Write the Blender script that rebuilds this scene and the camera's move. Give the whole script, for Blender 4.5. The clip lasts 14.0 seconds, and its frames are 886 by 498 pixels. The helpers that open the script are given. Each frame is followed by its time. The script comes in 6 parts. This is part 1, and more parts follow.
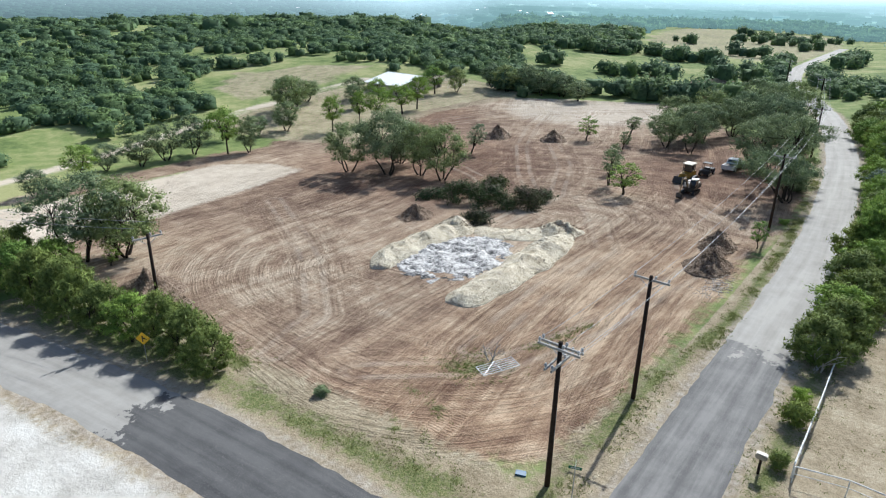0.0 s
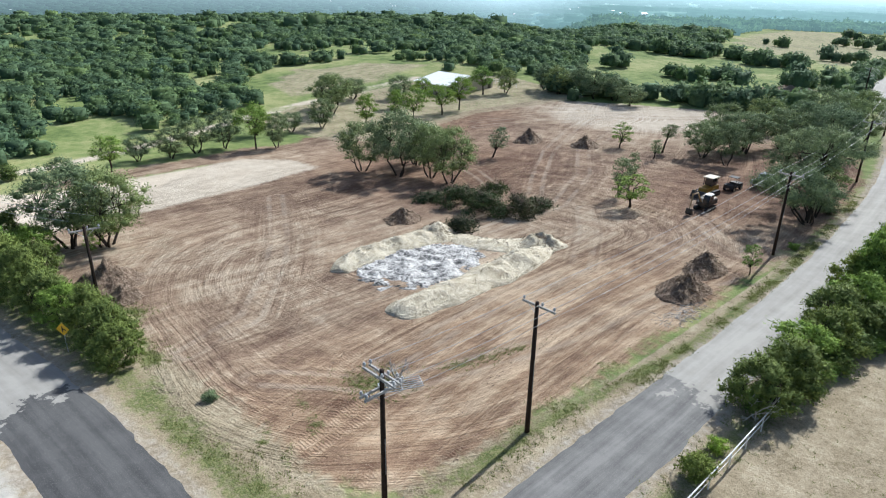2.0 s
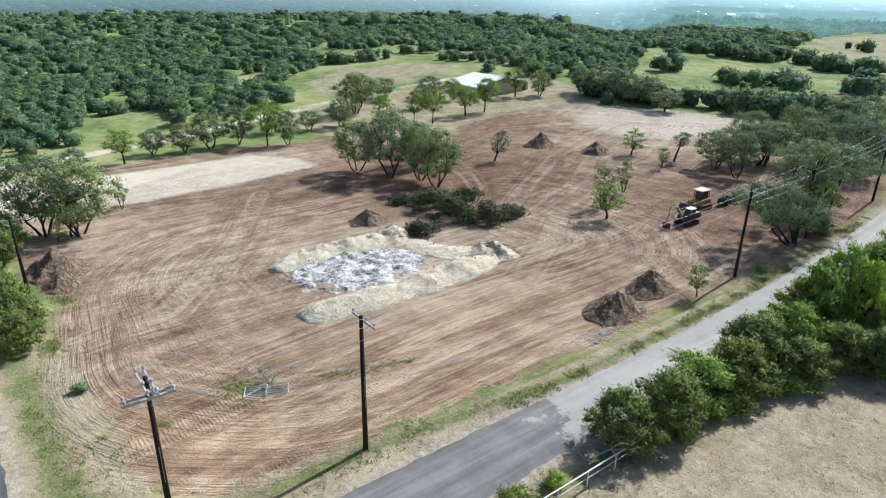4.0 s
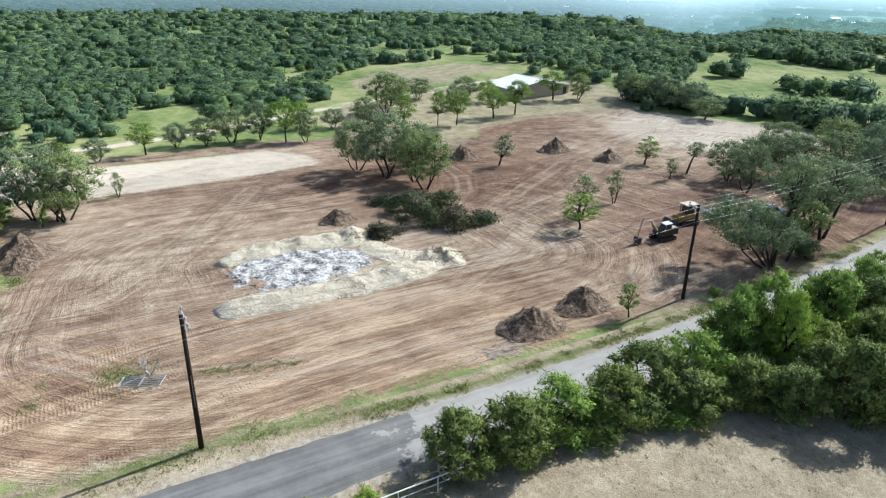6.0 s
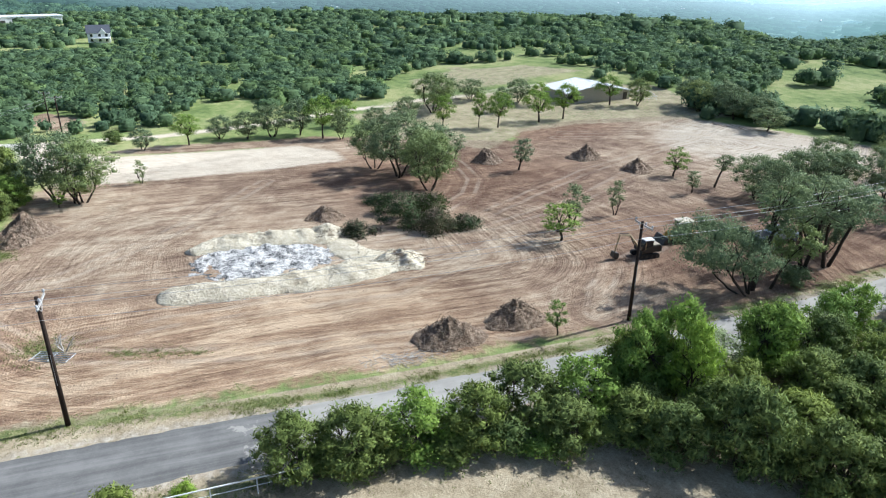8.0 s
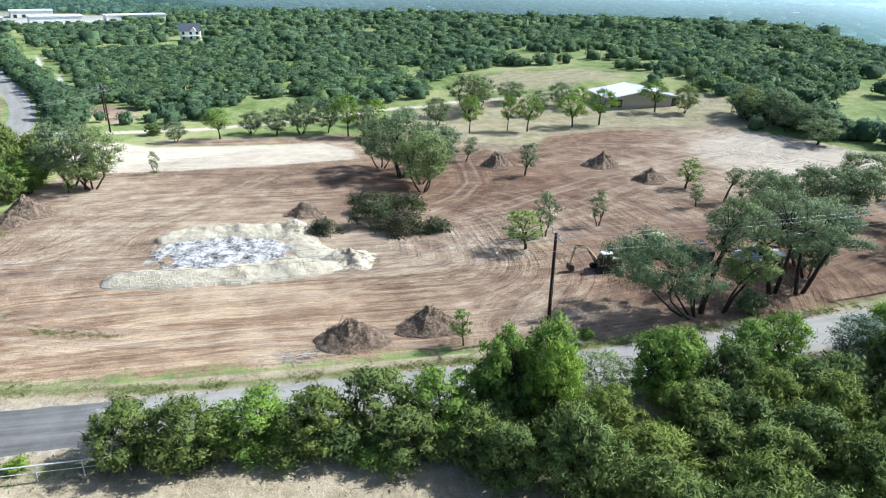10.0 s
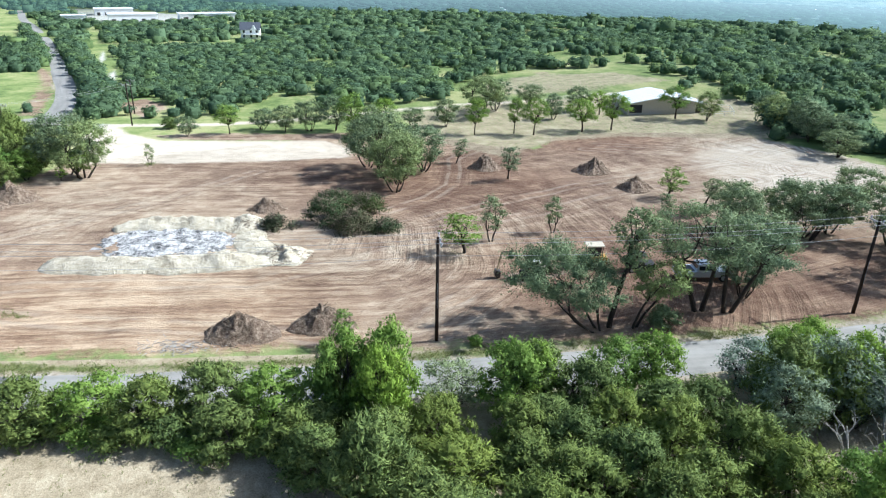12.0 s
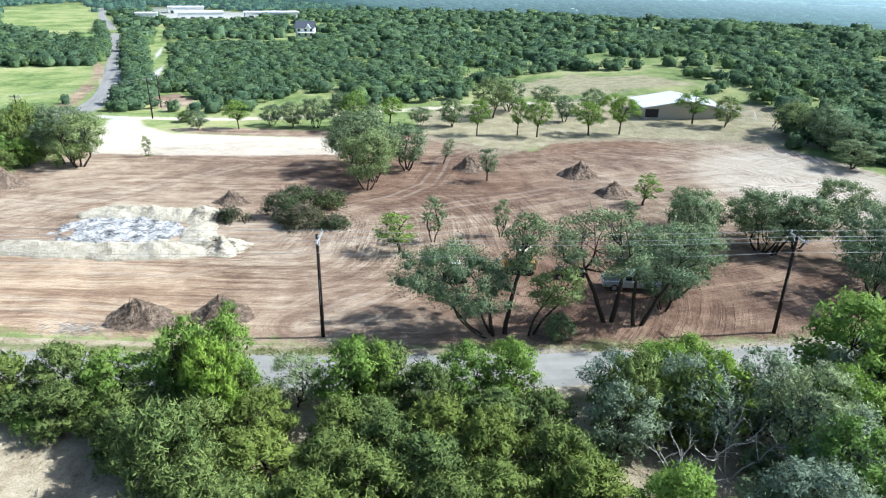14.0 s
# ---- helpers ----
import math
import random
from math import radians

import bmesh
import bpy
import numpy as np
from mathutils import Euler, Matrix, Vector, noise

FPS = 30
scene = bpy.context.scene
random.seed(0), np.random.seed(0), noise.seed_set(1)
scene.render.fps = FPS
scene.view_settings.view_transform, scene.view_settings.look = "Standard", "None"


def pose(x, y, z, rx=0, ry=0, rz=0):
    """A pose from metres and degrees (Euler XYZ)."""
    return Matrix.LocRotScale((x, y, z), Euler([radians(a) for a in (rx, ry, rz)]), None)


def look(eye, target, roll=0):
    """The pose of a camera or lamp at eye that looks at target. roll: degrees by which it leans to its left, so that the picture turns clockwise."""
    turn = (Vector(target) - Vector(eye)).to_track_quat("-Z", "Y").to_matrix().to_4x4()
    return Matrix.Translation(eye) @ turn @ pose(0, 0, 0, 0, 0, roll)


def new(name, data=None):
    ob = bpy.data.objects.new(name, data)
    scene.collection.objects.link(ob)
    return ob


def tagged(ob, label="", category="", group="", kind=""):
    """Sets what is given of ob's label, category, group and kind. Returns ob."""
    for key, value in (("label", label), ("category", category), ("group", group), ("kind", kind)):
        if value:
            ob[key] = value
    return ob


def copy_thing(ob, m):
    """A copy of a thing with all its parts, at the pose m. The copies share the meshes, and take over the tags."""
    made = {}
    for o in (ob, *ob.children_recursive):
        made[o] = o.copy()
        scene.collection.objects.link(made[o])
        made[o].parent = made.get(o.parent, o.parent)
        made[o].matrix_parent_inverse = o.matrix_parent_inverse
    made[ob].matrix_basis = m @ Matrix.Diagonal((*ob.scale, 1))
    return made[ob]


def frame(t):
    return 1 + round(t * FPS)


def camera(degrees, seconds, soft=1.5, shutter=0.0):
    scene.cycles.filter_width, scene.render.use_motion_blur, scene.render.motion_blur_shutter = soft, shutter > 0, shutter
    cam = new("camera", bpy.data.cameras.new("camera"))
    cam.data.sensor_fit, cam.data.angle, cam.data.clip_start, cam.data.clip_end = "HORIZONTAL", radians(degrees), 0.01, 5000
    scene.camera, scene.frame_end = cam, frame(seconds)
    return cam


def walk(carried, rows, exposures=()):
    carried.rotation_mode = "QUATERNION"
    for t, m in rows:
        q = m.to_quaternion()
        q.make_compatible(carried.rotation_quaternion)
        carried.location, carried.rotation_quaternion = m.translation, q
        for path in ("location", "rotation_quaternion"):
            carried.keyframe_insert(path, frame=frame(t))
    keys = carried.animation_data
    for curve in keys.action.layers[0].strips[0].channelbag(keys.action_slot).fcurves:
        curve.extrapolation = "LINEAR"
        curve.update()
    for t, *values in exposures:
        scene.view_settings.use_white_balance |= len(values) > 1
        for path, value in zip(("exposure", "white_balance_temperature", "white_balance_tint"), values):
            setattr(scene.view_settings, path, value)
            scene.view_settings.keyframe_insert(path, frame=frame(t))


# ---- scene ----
cam = camera(67.8, 14.0, soft=1.2)
METRES, EYE, TILT, LEAN, TURN = 100.0, 26.2, 0.0, 0.0, 37.2
ROWS = [
    (0.0, 0.0, 0.0, 0.0, 0.4, -22.43, -0.96),
    (0.5, 0.0284, 0.0077, 0.0006, 2.84, -22.49, -0.97),
    (1.0, 0.0593, 0.0163, 0.001, 4.83, -22.55, -0.97),
    (1.5, 0.0913, 0.025, 0.0014, 6.64, -22.58, -0.98),
    (2.0, 0.1246, 0.0341, 0.0019, 8.46, -22.65, -0.99),
    (2.5, 0.1589, 0.044, 0.0026, 10.28, -22.7, -1.0),
    (3.0, 0.1929, 0.0546, 0.0035, 12.09, -22.73, -0.95),
    (5.5, 0.3589, 0.121, 0.0068, 21.19, -22.87, -0.91),
    (6.0, 0.3914, 0.1374, 0.0072, 23.3, -22.88, -0.92),
    (6.5, 0.4237, 0.1548, 0.0075, 25.51, -22.91, -0.92),
    (7.0, 0.4554, 0.1732, 0.0077, 27.76, -22.9, -0.94),
    (7.5, 0.4865, 0.1932, 0.0083, 30.13, -22.95, -0.93),
    (8.0, 0.5164, 0.2152, 0.0088, 32.65, -22.98, -0.92),
    (10.5, 0.6553, 0.3337, 0.0103, 42.62, -22.98, -0.91),
    (11.0, 0.6816, 0.3588, 0.0111, 44.21, -22.99, -0.96),
    (11.5, 0.7069, 0.3849, 0.0117, 45.77, -22.99, -0.94),
    (12.0, 0.7312, 0.4115, 0.012, 47.35, -23.0, -0.96),
    (12.5, 0.755, 0.4389, 0.0124, 48.92, -23.02, -0.96),
    (13.0, 0.778, 0.4669, 0.0129, 50.47, -23.04, -0.95),
    (13.5, 0.8008, 0.495, 0.0134, 52.01, -23.06, -0.97),
    (14.0, 0.8231, 0.5241, 0.0136, 53.55, -23.09, -0.97),
]
walk(cam, [(t, pose(0, 0, EYE, TILT, LEAN, TURN) @ pose(METRES * x, METRES * y, METRES * z, 90 + pitch, roll, yaw)) for t, x, y, z, yaw, pitch, roll in ROWS],
     exposures=[(0.0, 0.47, 5880, 7), (6.5, 0.60, 5780, 6), (14.0, 0.82, 5540, 5)])

# ---- light ----
SUN_ELEVATION, SUN_DIR = radians(41.5), (-0.12, 0.993)
world = bpy.data.worlds.new("sky")
scene.world = world
world.use_nodes = True
wt = world.node_tree
sky = wt.nodes.new("ShaderNodeTexSky")
sky.sky_type, sky.sun_disc = "NISHITA", False
sky.sun_elevation, sky.sun_rotation = SUN_ELEVATION, math.atan2(SUN_DIR[0], SUN_DIR[1])
sky.dust_density = 2.0
wt.links.new(sky.outputs[0], wt.nodes["Background"].inputs[0])
wt.nodes["Background"].inputs[1].default_value = 0.09
sun = new("sun", bpy.data.lights.new("sun", "SUN"))
sun.data.energy, sun.data.angle, sun.data.color = 5.0, radians(0.6), (1.0, 0.965, 0.91)
sun.matrix_world = look((0, 0, 200), (-SUN_DIR[0] * 100, -SUN_DIR[1] * 100, 200 - 100 * math.tan(SUN_ELEVATION)))


# ---- materials ----
class Tree:
    """A short hand for node trees."""

    def __init__(self, name, rough=0.9, spec=0.2):
        self.mat = bpy.data.materials.new(name)
        self.mat.use_nodes = True
        self.nt = self.mat.node_tree
        self.bsdf = self.nt.nodes["Principled BSDF"]
        self.bsdf.inputs["Roughness"].default_value = rough
        self.bsdf.inputs["Specular IOR Level"].default_value = spec

    def put(self, socket, value):
        if isinstance(value, bpy.types.NodeSocket):
            self.nt.links.new(value, socket)
        elif value is not None:
            if isinstance(value, (tuple, list)) and len(value) == 3 and socket.type == "RGBA":
                value = (*value, 1)
            socket.default_value = value

    def attr(self, name):
        n = self.nt.nodes.new("ShaderNodeAttribute")
        n.attribute_name = name
        return n

    def noise(self, scale, vector=None, detail=4.0, rough=0.6, warp=0.0):
        n = self.nt.nodes.new("ShaderNodeTexNoise")
        n.inputs["Scale"].default_value, n.inputs["Detail"].default_value, n.inputs["Roughness"].default_value = scale, detail, rough
        n.inputs["Distortion"].default_value = warp
        self.put(n.inputs["Vector"], vector if vector is not None else self.place())
        return n.outputs["Fac"]

    def place(self):
        return self.nt.nodes.new("ShaderNodeNewGeometry").outputs["Position"]

    def local(self):
        return self.nt.nodes.new("ShaderNodeTexCoord").outputs["Object"]

    def scaled(self, vector, s):
        n = self.nt.nodes.new("ShaderNodeMapping")
        n.inputs["Scale"].default_value = s
        self.put(n.inputs["Vector"], vector)
        return n.outputs[0]

    def math(self, op, a, b=0.0, c=0.0, clamp=False):
        n = self.nt.nodes.new("ShaderNodeMath")
        n.operation, n.use_clamp = op, clamp
        for s, v in zip(n.inputs, (a, b, c)):
            self.put(s, v)
        return n.outputs[0]

    def step(self, value, lo, hi, out0=0.0, out1=1.0):
        n = self.nt.nodes.new("ShaderNodeMapRange")
        n.interpolation_type = "SMOOTHSTEP"
        for k, v in (("Value", value), ("From Min", lo), ("From Max", hi), ("To Min", out0), ("To Max", out1)):
            self.put(n.inputs[k], v)
        return n.outputs[0]

    def mix(self, fac, a, b, blend="MIX"):
        n = self.nt.nodes.new("ShaderNodeMix")
        n.data_type, n.blend_type = "RGBA", blend
        self.put(n.inputs[0], fac), self.put(n.inputs[6], a), self.put(n.inputs[7], b)
        return n.outputs[2]

    def combine(self, x, y, z):
        n = self.nt.nodes.new("ShaderNodeCombineXYZ")
        for s, v in zip(n.inputs, (x, y, z)):
            self.put(s, v)
        return n.outputs[0]

    def split(self, vector):
        n = self.nt.nodes.new("ShaderNodeSeparateXYZ")
        self.put(n.inputs[0], vector)
        return n.outputs[0], n.outputs[1], n.outputs[2]

    def ramp(self, value, *stops):
        n = self.nt.nodes.new("ShaderNodeValToRGB")
        e = n.color_ramp.elements
        while len(e) < len(stops):
            e.new(0.5)
        for el, (p, c) in zip(e, stops):
            el.position, el.color = p, (*c, 1)
        self.put(n.inputs[0], value)
        return n.outputs[0]

    def random(self):
        return self.nt.nodes.new("ShaderNodeObjectInfo").outputs["Random"]

    def island(self):
        return self.nt.nodes.new("ShaderNodeNewGeometry").outputs["Random Per Island"]

    def bump(self, height, strength=0.5, distance=0.05):
        n = self.nt.nodes.new("ShaderNodeBump")
        n.inputs["Strength"].default_value, n.inputs["Distance"].default_value = strength, distance
        self.put(n.inputs["Height"], height)
        self.put(self.bsdf.inputs["Normal"], n.outputs[0])

    def done(self, color):
        self.put(self.bsdf.inputs["Base Color"], color)
        return self.mat


def plain(name, color, rough=0.6, metal=0.0, spread=0.25, scale=3.0, spec=0.4):
    """Paint, metal or plastic with faint grime."""
    m = Tree(name, rough, spec)
    m.bsdf.inputs["Metallic"].default_value = metal
    n = m.noise(scale, m.local(), 5)
    dark = tuple(c * (1 - spread) for c in color)
    m.bump(m.noise(scale * 8, m.local(), 2), 0.15, 0.01)
    return m.done(m.mix(m.step(n, 0.35, 0.65), dark, color))


def foliage(name, dark, light, tint, glow=0.4, grain=0.9, tone=None):
    """Leaves: a colour of each leaf spray, of each tree, and light through the blade."""
    m = Tree(name, 0.65, 0.07)
    fine = m.noise(grain, None, 6, 0.7)
    c = m.mix(m.step(m.math("ADD", m.math("MULTIPLY", m.island(), 0.42), m.math("MULTIPLY", fine, 0.8)), 0.24, 0.84), dark, light)
    c = m.mix(m.math("MULTIPLY", m.random(), 0.55), c, tint)
    c = m.mix(m.step(m.noise(0.12, None, 2), 0.35, 0.7, 0.0, 0.4), c, tint)
    pick = m.attr(tone).outputs["Fac"] if tone else m.random()
    c = m.mix(1.0, c, m.ramp(pick, (0.0, (0.76, 0.83, 0.9)), (0.4, (0.98, 0.99, 0.98)), (0.8, (1.1, 1.1, 0.96)), (1.0, (1.3, 1.26, 0.9))), "MULTIPLY")
    thin = m.nt.nodes.new("ShaderNodeBsdfTranslucent")
    both = m.nt.nodes.new("ShaderNodeMixShader")
    m.put(thin.inputs[0], c)
    both.inputs[0].default_value = glow
    m.nt.links.new(m.bsdf.outputs[0], both.inputs[1])
    m.nt.links.new(thin.outputs[0], both.inputs[2])
    m.nt.links.new(both.outputs[0], m.nt.nodes["Material Output"].inputs[0])
    return m.done(c)


def ground_material():
    m = Tree("earth", 0.95, 0.1)
    sd = {k: m.attr(k).outputs["Fac"] for k in ("lot", "pad", "dry", "green", "pale", "far", "gravel")}
    flow = m.attr("flow").outputs["Vector"]
    n_big, n_mid, n_fine = m.noise(0.045, None, 5), m.noise(0.35, None, 6, 0.65), m.noise(2.4, None, 6, 0.7)
    # grass, green to dry
    grass = m.ramp(m.math("ADD", m.math("MULTIPLY", n_big, 0.6), m.math("MULTIPLY", n_mid, 0.4)),
                   (0.38, (0.105, 0.152, 0.052)), (0.48, (0.205, 0.26, 0.088)), (0.6, (0.36, 0.36, 0.165)))
    grass = m.mix(m.step(n_fine, 0.45, 0.75, 0.0, 0.4), grass, (0.10, 0.12, 0.04))
    # worked soil, streaked along three sets of tracks
    px, py, _ = m.split(m.place())
    ring, lane, track = m.split(flow)

    def streaks(across, step, run):
        return m.noise(1.0, m.combine(m.math("MULTIPLY", px, run), m.math("MULTIPLY", py, run), m.math("MULTIPLY", across, step)), 6, 0.7, 0.15)

    def some(scale, lo, hi, seed):
        return m.step(m.noise(scale, m.combine(px, py, seed), 3), lo, hi, 0.3, 1.0)

    def centred(value, weight):
        return m.math("MULTIPLY", m.math("SUBTRACT", value, 0.5), weight)

    w_ring, w_lane, w_track = some(0.035, 0.44, 0.58, 3.0), some(0.03, 0.42, 0.56, 40.0), m.step(track, 9.0, 2.0)
    streak = m.math("ADD", centred(streaks(ring, 0.55, 0.05), w_ring), centred(streaks(lane, 0.6, 0.035), w_lane))
    streak = m.math("ADD", streak, centred(streaks(track, 0.6, 0.04), w_track))
    fine = m.math("ADD", centred(streaks(ring, 2.6, 0.12), w_ring), centred(streaks(lane, 2.8, 0.09), w_lane))
    fine = m.math("ADD", fine, centred(streaks(track, 2.6, 0.10), w_track))
    # patches combed by the blade, each in its own direction
    cell = m.nt.nodes.new("ShaderNodeTexVoronoi")
    cell.inputs["Scale"].default_value = 0.075
    bend = m.noise(0.06, None, 2)
    m.put(cell.inputs["Vector"], m.combine(m.math("ADD", px, m.math("MULTIPLY", n_mid, 2.0)), m.math("ADD", py, m.math("MULTIPLY", bend, 16.0)), 0.0))
    pick, keep, _ = m.split(cell.outputs["Color"])
    angle = m.math("MULTIPLY", pick, 2.6)
    ca, sa = m.math("COSINE", angle), m.math("SINE", angle)
    u = m.math("ADD", m.math("ADD", m.math("MULTIPLY", px, ca), m.math("MULTIPLY", py, sa)), m.math("MULTIPLY", bend, 6.0))
    v = m.math("SUBTRACT", m.math("MULTIPLY", py, ca), m.math("MULTIPLY", px, sa))
    comb = m.noise(1.0, m.combine(m.math("MULTIPLY", u, 1.9), m.math("MULTIPLY", v, 0.08), m.math("MULTIPLY", pick, 90.0)), 4, 0.62)
    thin = m.noise(1.0, m.combine(m.math("MULTIPLY", u, 5.0), m.math("MULTIPLY", v, 0.25), m.math("MULTIPLY", pick, 50.0)), 2, 0.6)
    comb = m.math("ADD", comb, m.math("MULTIPLY", m.math("SUBTRACT", thin, 0.5), 0.45))
    comb = m.math("MULTIPLY", m.step(comb, 0.40, 0.62, -0.5, 0.5), m.step(keep, 0.45, 0.85, 0.1, 1.0))
    comb = m.math("MULTIPLY", comb, m.step(m.noise(0.11, None, 3), 0.38, 0.58, 0.2, 1.0))
    patchy = m.math("SUBTRACT", m.noise(0.3, None, 8, 0.72), 0.5)
    both = m.math("ADD", m.math("MULTIPLY", streak, 0.25), m.math("MULTIPLY", fine, 0.19))
    both = m.math("ADD", m.math("ADD", both, m.math("MULTIPLY", patchy, 0.42)), 0.502)
    both = m.math("ADD", both, m.math("MULTIPLY", m.math("MULTIPLY", comb, 0.03), m.math("ADD", 1.0, m.math("MAXIMUM", sd["pale"], 0.0))))
    fine = m.math("ADD", m.math("ADD", fine, m.math("MULTIPLY", comb, 0.1)), 0.5)
    both = m.math("ADD", both, m.math("MULTIPLY", m.math("SUBTRACT", n_big, 0.5), 0.35))
    both = m.math("ADD", both, m.math("MULTIPLY", sd["pale"], 0.12))
    calm = m.step(m.noise(0.085, m.combine(px, py, 77.0), 4, 0.6), 0.40, 0.60, 0.15, 1.0)
    crisp = m.math("ADD", m.math("MULTIPLY", m.step(streaks(lane, 1.7, 0.05), 0.45, 0.55, -0.5, 0.5), w_lane), m.math("MULTIPLY", m.step(streaks(ring, 1.5, 0.06), 0.45, 0.55, -0.5, 0.5), w_ring))
    near_lane = m.math("MULTIPLY", m.step(px, -36.0, -24.0), m.step(py, 84.0, 64.0))
    broad = m.math("MULTIPLY", m.step(streaks(lane, 1.05, 0.03), 0.44, 0.57, -0.5, 0.5), near_lane)
    both = m.math("ADD", both, m.math("MULTIPLY", m.math("MULTIPLY", crisp, calm), 0.06))
    both = m.math("ADD", both, m.math("MULTIPLY", broad, 0.055))
    soil = m.ramp(both, (0.375, (0.145, 0.09, 0.062)), (0.45, (0.24, 0.163, 0.114)), (0.52, (0.36, 0.262, 0.18)), (0.6, (0.525, 0.418, 0.305)))
    soil = m.mix(m.step(sd["pale"], 0.05, -0.45, 0.0, 0.5), soil, m.mix(1.0, soil, (1.06, 0.9, 0.82), "MULTIPLY"))
    soil = m.mix(m.math("MULTIPLY", near_lane, 0.7), soil, m.mix(1.0, soil, (1.09, 1.0, 0.90), "MULTIPLY"))
    n_grit = m.noise(9.0, None, 3, 0.7)
    soil = m.mix(m.step(n_fine, 0.55, 0.8, 0.0, 0.35), soil, (0.15, 0.10, 0.075))
    soil = m.mix(m.step(n_grit, 0.52, 0.72, 0.0, 0.6), soil, (0.11, 0.072, 0.05))
    soil = m.mix(m.step(n_grit, 0.45, 0.27, 0.0, 0.6), soil, (0.57, 0.465, 0.345))
    # chalky subsoil laid bare in the north
    chalk = m.ramp(m.math("ADD", m.math("ADD", comb, m.math("MULTIPLY", streak, 1.2)), m.math("MULTIPLY", fine, 1.0)), (0.1, (0.31, 0.222, 0.162)), (0.42, (0.52, 0.44, 0.34)), (0.78, (0.67, 0.595, 0.49)))
    soil = m.mix(m.math("MULTIPLY", m.step(sd["pale"], 0.3, 0.8), m.step(n_mid, 0.3, 0.6, 0.65, 1.0)), soil, chalk)
    wheel = m.step(m.math("ABSOLUTE", m.math("SUBTRACT", track, 0.95)), 0.5, 0.15)
    wheel = m.math("MULTIPLY", wheel, m.step(m.noise(0.25, None, 4), 0.4, 0.56, 0.05, 0.34))
    soil = m.mix(wheel, soil, (0.46, 0.39, 0.31))
    rim = m.step(m.math("ABSOLUTE", m.math("SUBTRACT", track, 1.55)), 0.3, 0.05, 0.0, 0.2)
    soil = m.mix(rim, soil, (0.14, 0.097, 0.074))
    # edges
    rag = m.math("MULTIPLY", m.math("SUBTRACT", m.noise(0.5, None, 6, 0.7), 0.5), 6.0)
    rag2 = m.math("MULTIPLY", m.math("SUBTRACT", m.noise(1.2, None, 6, 0.75), 0.5), 4.0)
    on_lot = m.step(m.math("ADD", sd["lot"], rag), -0.8, 0.9)
    col = m.mix(on_lot, grass, soil)
    dryc = m.ramp(m.math("ADD", m.math("ADD", m.math("MULTIPLY", n_mid, 0.4), m.math("MULTIPLY", n_fine, 0.3)), m.math("MULTIPLY", n_grit, 0.3)),
                  (0.35, (0.13, 0.125, 0.05)), (0.42, (0.25, 0.202, 0.13)), (0.52, (0.385, 0.317, 0.215)), (0.62, (0.52, 0.445, 0.32)))
    col = m.mix(m.step(m.math("ADD", sd["dry"], rag2), -0.8, 0.8), col, dryc)
    lime = m.ramp(m.math("ADD", m.math("MULTIPLY", n_mid, 0.5), m.math("MULTIPLY", fine, 0.5)), (0.36, (0.455, 0.378, 0.29)), (0.48, (0.58, 0.495, 0.388)), (0.62, (0.66, 0.58, 0.47)))
    lime = m.mix(m.step(py, 19.0, 15.0), lime, m.ramp(n_mid, (0.36, (0.42, 0.395, 0.35)), (0.5, (0.54, 0.515, 0.465)), (0.62, (0.62, 0.60, 0.55))))
    col = m.mix(m.step(m.math("ADD", sd["pad"], rag2), -0.9, 0.9), col, lime)
    stone = m.ramp(n_fine, (0.35, (0.25, 0.21, 0.16)), (0.65, (0.46, 0.405, 0.33)))
    col = m.mix(m.step(m.math("ADD", sd["gravel"], m.math("MULTIPLY", rag2, 0.5)), -0.5, 0.5), col, stone)
    weeds = m.ramp(m.math("ADD", m.math("MULTIPLY", n_fine, 0.5), m.math("MULTIPLY", n_grit, 0.5)), (0.36, (0.055, 0.075, 0.027)), (0.5, (0.14, 0.162, 0.057)), (0.64, (0.31, 0.275, 0.145)))
    col = m.mix(m.step(m.math("ADD", m.math("ADD", sd["green"], m.math("MULTIPLY", m.math("SUBTRACT", n_fine, 0.5), 1.5)), m.math("MULTIPLY", m.math("SUBTRACT", n_mid, 0.5), 1.5)), 0.3, 0.75), col, weeds)
    distant = m.ramp(m.noise(0.03, None, 8, 0.75), (0.42, (0.035, 0.06, 0.025)), (0.55, (0.06, 0.09, 0.035)), (0.66, (0.25, 0.26, 0.11)))
    col = m.mix(sd["far"], col, distant)
    # cleat prints across the lanes, ruts and clods
    wave = m.nt.nodes.new("ShaderNodeTexWave")
    wave.bands_direction = "Y"
    wave.inputs["Scale"].default_value, wave.inputs["Distortion"].default_value, wave.inputs["Detail"].default_value = 1.25, 3.5, 2.0
    m.put(wave.inputs["Vector"], m.place())
    lanes = m.step(streaks(lane, 0.55, 0.03), 0.5, 0.58)
    cleats = m.math("MULTIPLY", m.math("MULTIPLY", wave.outputs["Fac"], lanes), m.math("MULTIPLY", on_lot, m.math("MULTIPLY", m.step(px, -34.0, -24.0), m.step(py, 56.0, 40.0))))
    relief = m.math("ADD", m.math("ADD", m.math("MULTIPLY", n_fine, 0.7), m.math("MULTIPLY", n_grit, 0.35)), m.math("MULTIPLY", m.math("MULTIPLY", fine, on_lot), 1.3))
    relief = m.math("ADD", relief, m.math("MULTIPLY", cleats, 0.25))
    relief = m.math("ADD", relief, m.math("MULTIPLY", m.math("MULTIPLY", crisp, on_lot), 0.5))
    m.bump(relief, 0.9, 0.17)
    m.bsdf.inputs["Diffuse Roughness"].default_value = 0.35
